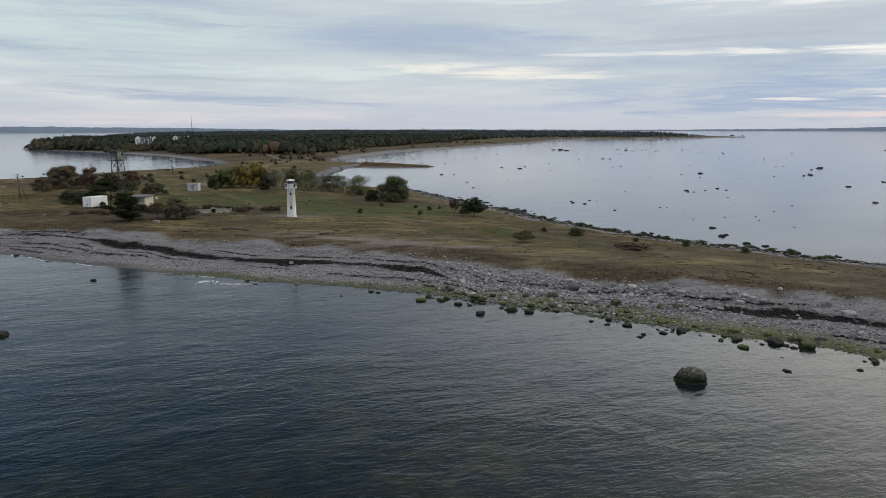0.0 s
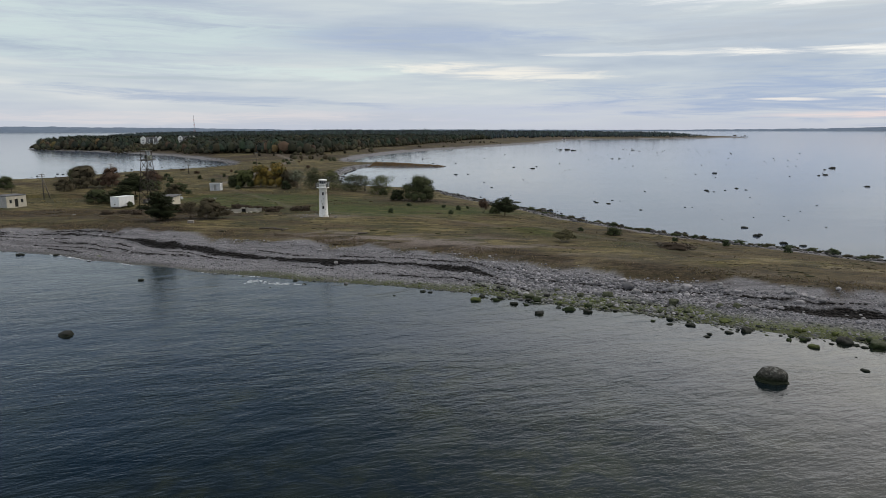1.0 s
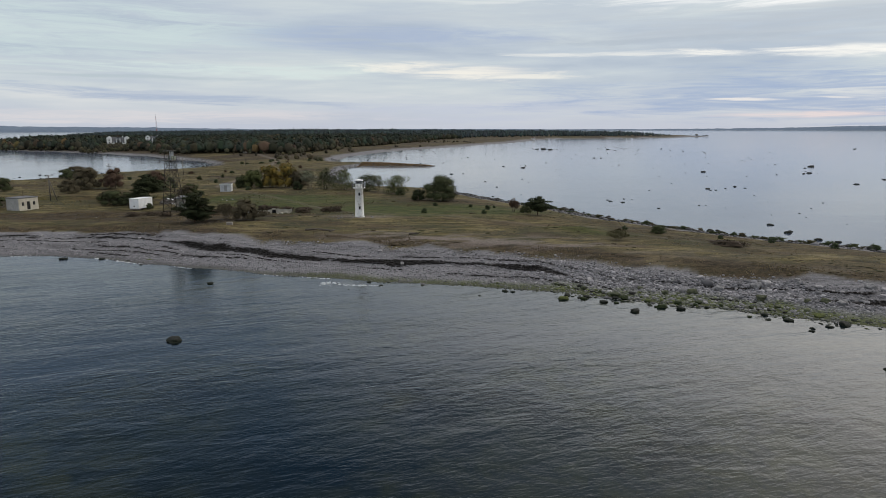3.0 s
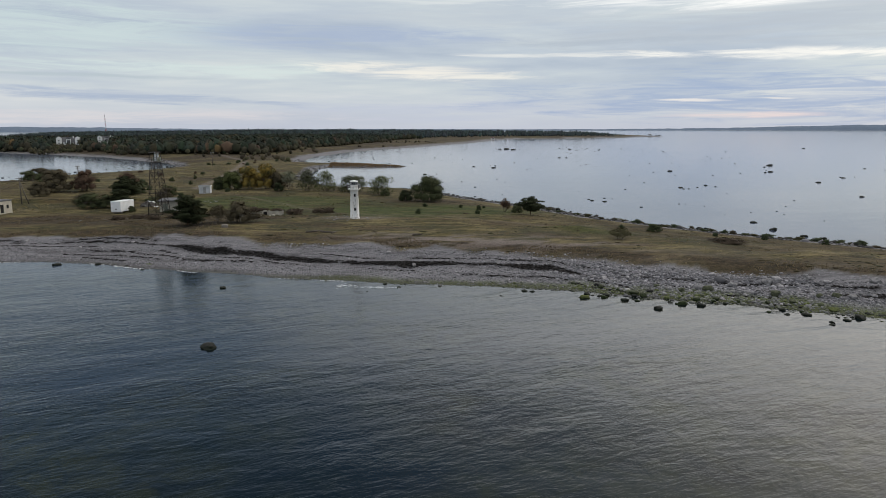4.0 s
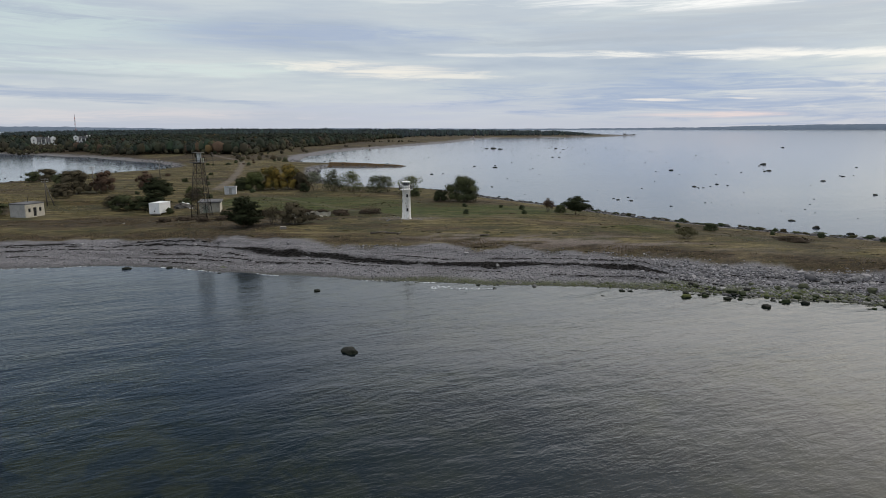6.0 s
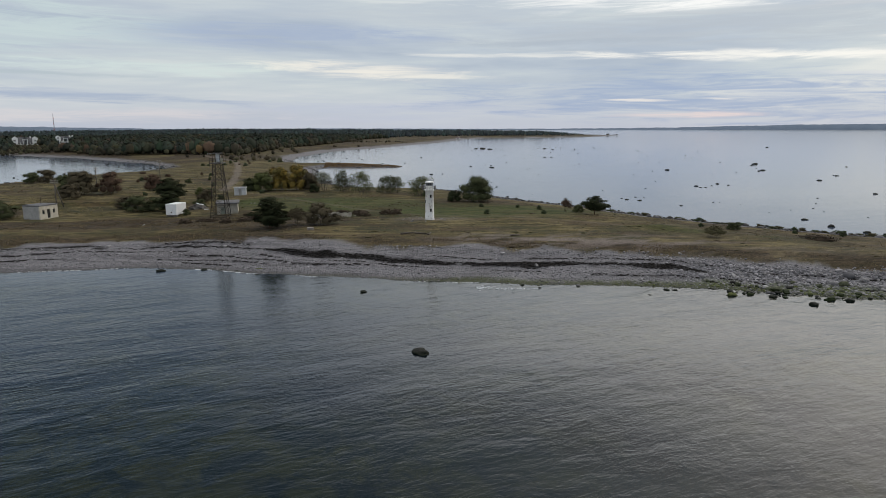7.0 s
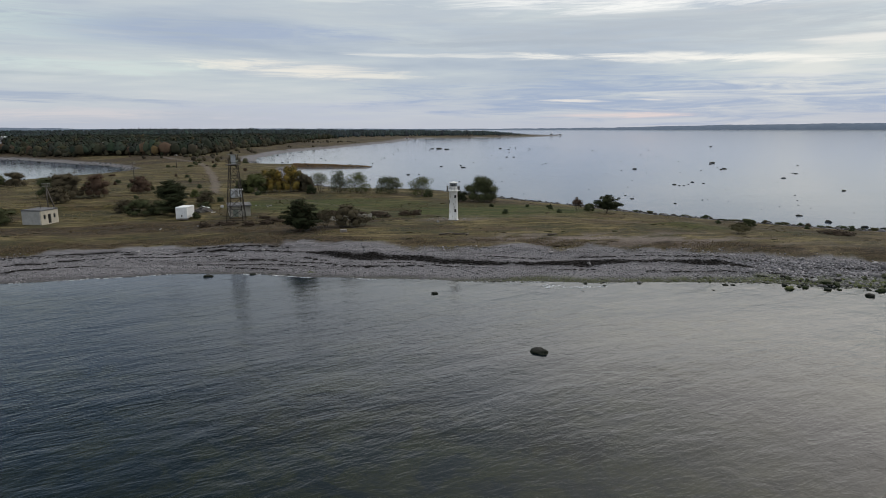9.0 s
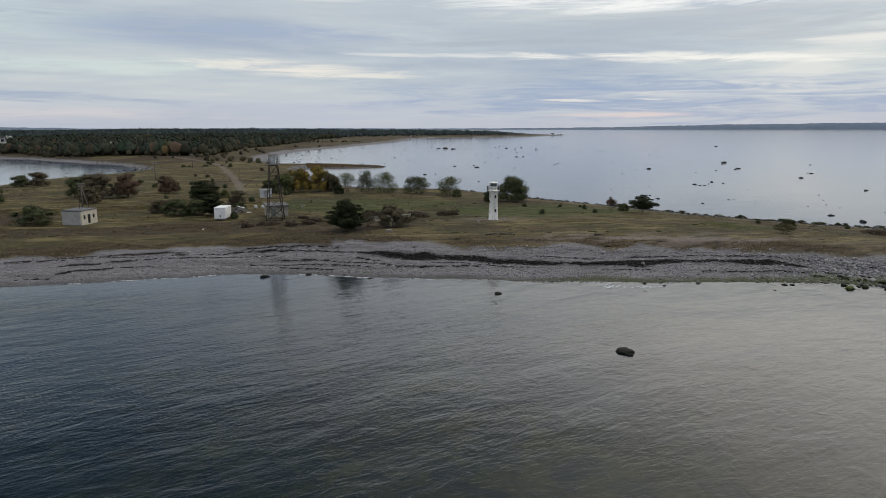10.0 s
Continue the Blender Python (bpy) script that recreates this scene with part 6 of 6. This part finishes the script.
def watchtower():
    t = thing("watchtower", "rusty lattice steel watchtower with an open cabin, derelict", "watchtower", pose(-86.0, 155.3, 2.8, 0, 0, 84))
    zd, bx, by, tx, ty = 11.9, 1.9, 1.75, 1.0, 0.8
    feet = [(-bx, -by), (bx, -by), (bx, by), (-bx, by)]
    tops = [(-tx, -ty), (tx, -ty), (tx, ty), (-tx, ty)]

    def at(i, u):
        i %= 4
        return Vector((feet[i][0] + (tops[i][0] - feet[i][0]) * u, feet[i][1] + (tops[i][1] - feet[i][1]) * u, -0.3 + (zd + 0.3) * u))
    for i in range(4):
        part("leg", bar(at(i, 0), at(i, 1), 0.075, 6), M["rust"], t)
    levels = [0.03, 0.22, 0.42, 0.62, 0.81, 0.99]
    for k, u in enumerate(levels):
        for i in range(4):
            part("girt", bar(at(i, u), at(i + 1, u), 0.05, 5), M["rust"], t)
            if k < len(levels) - 1:
                part("brace", bar(at(i, u), at(i + 1, levels[k + 1]), 0.042, 5), M["rust"], t)
                part("brace", bar(at(i + 1, u), at(i, levels[k + 1]), 0.042, 5), M["rust"], t)
    deck = part("deck", boxm(-1.9, 1.9, -1.25, 1.25, zd, zd + 0.14, bevel=0.02), M["deck_wood"], t)
    for i in range(9):
        part("plank", boxm(-1.86 + i * 0.415, -1.48 + i * 0.415, -1.3, 1.3, zd + 0.144, zd + 0.18), M["deck_wood"], deck)
    for x in (-1.85, -0.62, 0.62, 1.85):
        for y in (-1.2, 1.2):
            part("railing_post", bar((x, y, zd + 0.1), (x, y, zd + 1.15), 0.03, 5), M["rust"], t)
    for y in (-1.2, 1.2):
        for h in (0.6, 1.12):
            part("rail", bar((-1.85, y, zd + h), (1.85, y, zd + h), 0.028, 5), M["rust"], t)
    for x in (-1.85, 1.85):
        for h in (0.6, 1.12):
            part("rail", bar((x, -1.2, zd + h), (x, 1.2, zd + h), 0.028, 5), M["rust"], t)
    for x in (-1.0, 1.0):
        for y in (-0.8, 0.8):
            part("cabin_post", bar((x, y, zd + 0.14), (x, y, zd + 2.2), 0.06, 5), M["rust"], t)
    part("cabin_wall", boxm(-1.02, 1.02, -0.86, -0.80, zd + 0.2, zd + 1.05), M["green_board"], t)
    part("cabin_wall", boxm(0.5, 1.02, 0.80, 0.86, zd + 0.2, zd + 1.0), M["green_board"], t)
    part("cabin_wall", boxm(1.02, 1.08, -0.3, 0.7, zd + 0.2, zd + 2.1), M["white_metal"], t, "white panel left on the cabin")
    part("cabin_roof", boxm(-1.2, 1.2, -1.0, 1.0, zd + 2.2, zd + 2.28, bevel=0.02), M["deck_wood"], t)
    for s in (-0.22, 0.22):
        part("ladder_rail", bar((s - 0.4, -by - 0.2, -0.2), (s - 0.4, -ty - 0.2, zd + 0.9), 0.028, 5), M["rust"], t)
    for i in range(26):
        u = (i + 1) / 27
        yy, zz = -by - 0.2 + (by - ty) * u, -0.2 + (zd + 1.1) * u
        part("rung", bar((-0.62, yy, zz), (-0.18, yy, zz), 0.018, 4), M["rust"], t)
    return t


watchtower()

# ---------------------------------------------------------------- small white shed on the turf
shed = flat_house("shed", "small white shed with a pale flat roof on green turf", pose(-91.4, 203.4, 3.0, 0, 0, 4), 3.3, 2.3, 2.35, M["shed_wall"], M["shed_wall"], M["white_metal"], [(1.2, 2.1, 0.3, 2.1)], [], 0.15)
part("door", boxm(1.22, 2.08, 0.1, 0.15, 0.0, 1.78), M["grey_wall"], shed, "grey plank door")


# ---------------------------------------------------------------- ruin
def ruin():
    t = thing("ruin", "broken concrete foundation walls of a ruined building among brambles", "ruin", pose(-65.6, 147.4, 2.85, 0, 0, 22))
    r = random.Random(12)

    def broken(length, opening=None, low=1.0):
        bm = bmesh.new()
        n = int(length / 0.45)
        tops_ = [low * (0.95 + 0.28 * r.uniform(-1, 1) * (0.3 + 0.7 * r.random())) for _ in range(n + 1)]
        grid = []
        for i in range(n + 1):
            x = length * i / n
            grid.append([bm.verts.new((x, yy, zz)) for yy, zz in ((0, -0.4), (0.4, -0.4), (0.4, tops_[i] - 0.08), (0, tops_[i]))])
        for i in range(n):
            if opening and opening[0] <= i < opening[1]:
                continue
            p, q = grid[i], grid[i + 1]
            for a, b in ((0, 1), (1, 2), (2, 3), (3, 0)):
                bm.faces.new((p[a], q[a], q[b], p[b]))
        bm.faces.new(grid[0])
        bm.faces.new(grid[-1][::-1])
        return bm
    part("wall", broken(9.5, (11, 13), 1.05), M["silicate"], t)
    place_part(part("wall", broken(4.5, None, 0.4), M["silicate"], t), pose(9.5, 0.4, 0, 0, 0, 90))
    place_part(part("wall", broken(6.5, None, 0.5), M["silicate"], t), pose(2, 4.6, 0, 0, 0, 0))
    place_part(part("wall", broken(3.5, None, 0.4), M["silicate"], t), pose(0.4, 0.4, 0, 0, 0, 90))
    part("slab", boxm(5.0, 5.85, 0.1, 0.3, 0.9, 1.25), M["silicate"], t)
    for k in range(16):
        q = r.uniform(0.15, 0.38)
        place_part(part("rubble", boxm(-q, q, -q * 0.7, q * 0.7, -0.1, q * 0.9, bevel=0.04), M["silicate"], t), pose(r.uniform(-1, 10.5), r.uniform(-1.4, 0.1), 0.05, r.uniform(-15, 15), r.uniform(-15, 15), r.uniform(0, 180)))
    # dark sheet behind the gap, painted as the shade within
    part("hollow_shade", boxm(4.95, 5.9, 0.42, 0.5, -0.2, 0.9), M["dark_opening"], t)
    return t


ruin()


def loose(name, bm, material, m, label, category, group=""):
    """A loose thing of one mesh."""
    ob = part(name, bm, material)
    ob.matrix_world = m
    return tagged(ob, label, category, group)


loose("concrete_block", boxm(-0.6, 0.6, -0.4, 0.4, -0.2, 0.5, bevel=0.06), M["concrete"], pose(-64.6, 130.4, gz(-64.6, 130.4), 0, 2, 12), "squat pale concrete block in dry grass", "concrete block")
for i, (x, y, s, turn) in enumerate([(-46.2, 123.2, 1.6, 20), (-44, 122.5, 1.2, -30), (-42.4, 122.0, 0.9, 60), (-27, 119, 0.9, 0)]):
    loose("driftwood_log", bar((-s, 0, 0.15), (s, 0.2, 0.22), 0.17, 8, 0.10), M["bark"], pose(x, y, gz(x, y), 0, 0, turn), "grey driftwood log lying on the turf", "log", "driftwood")
for i, (x, y) in enumerate([(-91.6, 180.8), (-90.0, 180.4)]):
    bm = lathe([(0.32, 0), (0.40, 0.02), (0.40, 0.5), (0.32, 0.52)], 20)
    loose("well_ring", bm, M["shed_wall"], pose(x, y, gz(x, y) + 0.39, 90, 0, 20 + 30 * i), "pale concrete well ring lying on its side", "well ring", "well rings")
def rubbish_heap():
    """A mound of dark rubbish with boards, rusty sheets and a pale sheet thrown on it."""
    x, y = -95.2, 173.6
    t = thing("rubbish_heap", "dark heap of rubbish and old boards under a pale sheet", "rubbish heap", pose(x, y, gz(x, y), 0, 0, 12))
    v, f = ico(3)
    v = v * (1 + 0.3 * np.array([noise.noise(Vector(p) * 2.2) for p in v])[:, None]) * np.array([2.1, 1.4, 1.25])
    v[:, 2] = np.maximum(v[:, 2], -0.15)
    mound = new("mound", bare_mesh("mound", v, f, M["deck_wood"], False))
    mound.parent = t
    r = random.Random(8)
    for i in range(12):
        q, a = r.uniform(0.5, 1.2), r.uniform(0, 6.28)
        place_part(part("board", boxm(-q, q, -0.12, 0.12, 0, 0.05), M[("deck_wood", "rust", "green_board", "pole_wood")[i % 4]], t), pose(math.cos(a) * 1.3, math.sin(a) * 0.9, r.uniform(0.45, 1.05), r.uniform(-30, 30), r.uniform(-25, 25), r.uniform(0, 180)))
    place_part(part("sheet", boxm(-0.9, 0.9, -0.5, 0.5, 0, 0.03), M["white_metal"], t, "pale sheet of metal"), pose(0.7, 0.1, 1.22, 12, 14, 20))
    place_part(part("sheet", boxm(-1.5, 1.5, -0.4, 0.4, 0, 0.04), M["shed_wall"], t, "pale sheet of metal"), pose(3.0, -2.6, 0.12, 4, 3, 8))
    return t


rubbish_heap()
for i in range(7):
    x, y = -99.5 + i * 2.2 + rocker.uniform(-0.7, 0.7), 146.5 + rocker.uniform(-1.2, 1.2)
    q = rocker.uniform(0.3, 0.8)
    loose("scrap_board", boxm(-q, q, -0.13, 0.13, 0, 0.06), M[("shed_wall", "deck_wood", "concrete")[i % 3]], pose(x, y, gz(x, y) + 0.06, rocker.uniform(-6, 6), rocker.uniform(-5, 5), rocker.uniform(0, 180)),
          "weathered scrap board lying in dead brambles", "board", "scrap boards")
for i in range(9):
    x, y = -81.6 + rocker.uniform(-2.5, 2.5), 178.5 + rocker.uniform(-3, 3)
    boulder(x, y, rocker.uniform(0.3, 0.6), "rock_pale", "pale field stone lying on green turf", "field stones", 0.6)


# ---------------------------------------------------------------- poles
def utility_pole(x, y, tall, turn, strut, label):
    t = thing("utility_pole", label, "utility pole", pose(x, y, gz(x, y), 0, 0, turn), "utility poles")
    part("pole", bar((0, 0, -0.3), (0, 0, tall), 0.16, 8, 0.11), M["pole_wood"], t)
    if strut:
        part("strut", bar((1.7, 0, -0.3), (0.1, 0, tall * 0.82), 0.14, 8, 0.10), M["pole_wood"], t)
    for h in (tall - 0.35, tall - 0.95):
        arm = part("crossarm", boxm(-0.85, 0.85, -0.06, 0.06, h, h + 0.12), M["pole_wood"], t)
        for q in (-0.75, -0.35, 0.35, 0.75):
            part("insulator", lathe([(0.045, h + 0.12), (0.06, h + 0.2), (0.05, h + 0.28), (0.02, h + 0.3)], 8), M["ceramic"], arm).location = (q, 0, 0)
    return t


utility_pole(-132.4, 183.5, 7.2, 20, True, "timber utility pole with strut and crossarms behind the hut")
utility_pole(-134, 282, 7.0, 30, False, "timber utility pole on the neck of land")
utility_pole(-140, 232, 7.0, 25, False, "timber utility pole beside brown bushes")
utility_pole(-131, 360, 7.0, 30, False, "distant timber utility pole by the track")


# ---------------------------------------------------------------- houses behind the bay
def villa(x, y, z, w, b, h, turn, roof, label, ends=True):
    """A house with its ridge along x; ends: a tall gabled wing at either end and a glazed gable between."""
    t = thing("house", label, "house", pose(x, y, z, 0, 0, turn), "village houses")
    hw = h * 0.42 if ends else h
    rise = b * (0.55 if ends else 0.4)
    part("wall", boxm(-w / 2, w / 2, 0, b, -2, hw), M["white_render"], t)

    def gable_roof(x0, x1, y0, y1, z0, up, along):
        bm = bmesh.new()
        if along:
            mid = [(x0, (y0 + y1) / 2, z0 + up), (x1, (y0 + y1) / 2, z0 + up)]
            quads = ((0, 1, 5, 4), (2, 3, 4, 5), (1, 2, 5), (3, 0, 4), (0, 3, 2, 1))
        else:
            mid = [((x0 + x1) / 2, y0, z0 + up), ((x0 + x1) / 2, y1, z0 + up)]
            quads = ((0, 1, 4), (1, 2, 5, 4), (2, 3, 5), (3, 0, 4, 5), (0, 3, 2, 1))
        v = [bm.verts.new(p) for p in [(x0, y0, z0), (x1, y0, z0), (x1, y1, z0), (x0, y1, z0)] + mid]
        for q in quads:
            bm.faces.new([v[i] for i in q])
        return bm
    part("roof", gable_roof(-w / 2 - 0.4, w / 2 + 0.4, -0.5, b + 0.5, hw, rise, True), roof, t)
    if ends:
        for s in (-1, 1):
            cx = s * (w / 2 - 1.2)
            wing = part("wing", boxm(cx - 3.0, cx + 3.0, -2.2, b + 0.4, -2, h + 1.2), M["white_render"], t)
            part("roof", gable_roof(cx - 3.0, cx + 3.0, -2.2, b + 0.6, h + 1.2, 2.2, False), M["white_render"], wing)
            for k in range(2):
                part("window", boxm(cx - 0.7, cx + 0.7, -2.26, -2.18, 0.9 + k * 3.3, 2.4 + k * 3.3), M["glass_dark"], wing)
        bay = part("gable", boxm(-2.6, 2.6, -1.0, b * 0.5, -2, h + 0.2), M["white_render"], t)
        part("roof", gable_roof(-2.9, 2.9, -1.2, b * 0.5, h + 0.2, 2.2, False), roof, bay)
        part("window", boxm(-1.7, 1.7, -1.06, -0.98, 0.4, h - 0.4), M["glass_dark"], bay)
        for q in (-0.6, 0.6):
            part("glazing_bar", boxm(q - 0.08, q + 0.08, -1.1, -1.06, 0.4, h - 0.4), M["white_render"], bay)
    n = max(2, int(w / 4.2))
    for k in range(n):
        cx = -w / 2 + (w - (6 if ends else 1)) * (k + 0.5) / n + (3 if ends else 0.5)
        if ends and abs(cx) < 3.2:
            continue
        win = part("window", boxm(cx - 0.9, cx + 0.9, -0.06, 0.04, 0.9, 2.6), M["glass_dark"], t)
        part("frame", boxm(cx - 0.05, cx + 0.05, -0.09, -0.06, 0.9, 2.6), M["white_render"], win)
    part("chimney", boxm(w * 0.22, w * 0.22 + 1.0, b * 0.45, b * 0.45 + 1.0, hw, hw + rise + 1.2), M["white_render"], t)
    return t


villa(-448, 861, 3.6, 23, 11, 6.6, 25, M["grey_tile"], "large white villa with two tall wings, by the bay")
villa(-420, 905, 6.2, 19, 9, 4.6, 24, M["grey_tile"], "white villa half hidden by trees")
for x, y, w, turn, roof, label in [(-300, 740, 13, 10, "red_tile", "white house with a red roof among trees"), (-255, 700, 10, -20, "red_tile", "small house with a red roof among trees"),
                                   (-345, 1010, 14, 30, "grey_tile", "white house with a grey roof in the wood"), (-180, 800, 11, 0, "grey_tile", "small white house in the wood"),
                                   (150, 1330, 6, 0, "red_tile", "small white hut on the far shore"), (-178, 545, 5, 15, "grey_tile", "small grey hut at the edge of the wood")]:
    villa(x, y, gz(x, y) - (1.6 if w > 8 else 0.3), w, w * 0.6, 4.6 if w > 8 else 3.0, turn, M[roof], label, False)


def mast():
    t = thing("radio_mast", "tall slender red and white lattice radio mast above the wood", "radio mast", pose(-785, 1750, 18))
    for k in range(6):
        z0, z1 = k * 6.6, k * 6.6 + 6.6
        w0, w1 = 2.0 - 0.28 * k, 2.0 - 0.28 * (k + 1)
        bm = bmesh.new()
        for i in range(3):
            a, b = i * 2.0944, (i + 1) * 2.0944
            p, q = Vector((math.cos(a) * w0, math.sin(a) * w0, z0)), Vector((math.cos(a) * w1, math.sin(a) * w1, z1))
            p2, q2 = Vector((math.cos(b) * w0, math.sin(b) * w0, z0)), Vector((math.cos(b) * w1, math.sin(b) * w1, z1))
            bar(p, q, 0.15, 4, None, bm)
            bar(p, q2, 0.08, 4, None, bm)
            bar(p2, q, 0.08, 4, None, bm)
        part("section", bm, M["grey_steel"] if k % 2 else M["mast_red"], t)
    part("antenna", bar((0, 0, 39.6), (0, 0, 43), 0.15, 5), M["grey_steel"], t)
    return t


mast()

# ---------------------------------------------------------------- single stones of the nearest beach
STONES = []
for s in range(6):
    v, f = rock(20 + s, 2)
    STONES.append(bare_mesh("stone", v, f, M["rock_grey"] if s < 4 else M["rock_pale"]))
stoner = np.random.default_rng(31)
n = 0
while n < 300:
    x, y = stoner.uniform(-4, 50) if n % 3 == 0 else stoner.uniform(-4, 26), stoner.uniform(52, 104)
    d, f = [float(q[0]) for q in shore(np.array([x]), np.array([y]))]
    if not (1.0 < d < 10 and abs(d - f) < 5):
        continue
    w = stoner.gamma(1.8, 0.12) + 0.16
    ob = new("stone", STONES[stoner.integers(6)])
    ob.parent = ground
    ob.matrix_local = pose(x, y, gz(x, y) - 0.02, 0, 0, stoner.uniform(0, 360)) @ Matrix.Diagonal((w, w * stoner.uniform(0.7, 1), w * 0.7, 1))
    n += 1
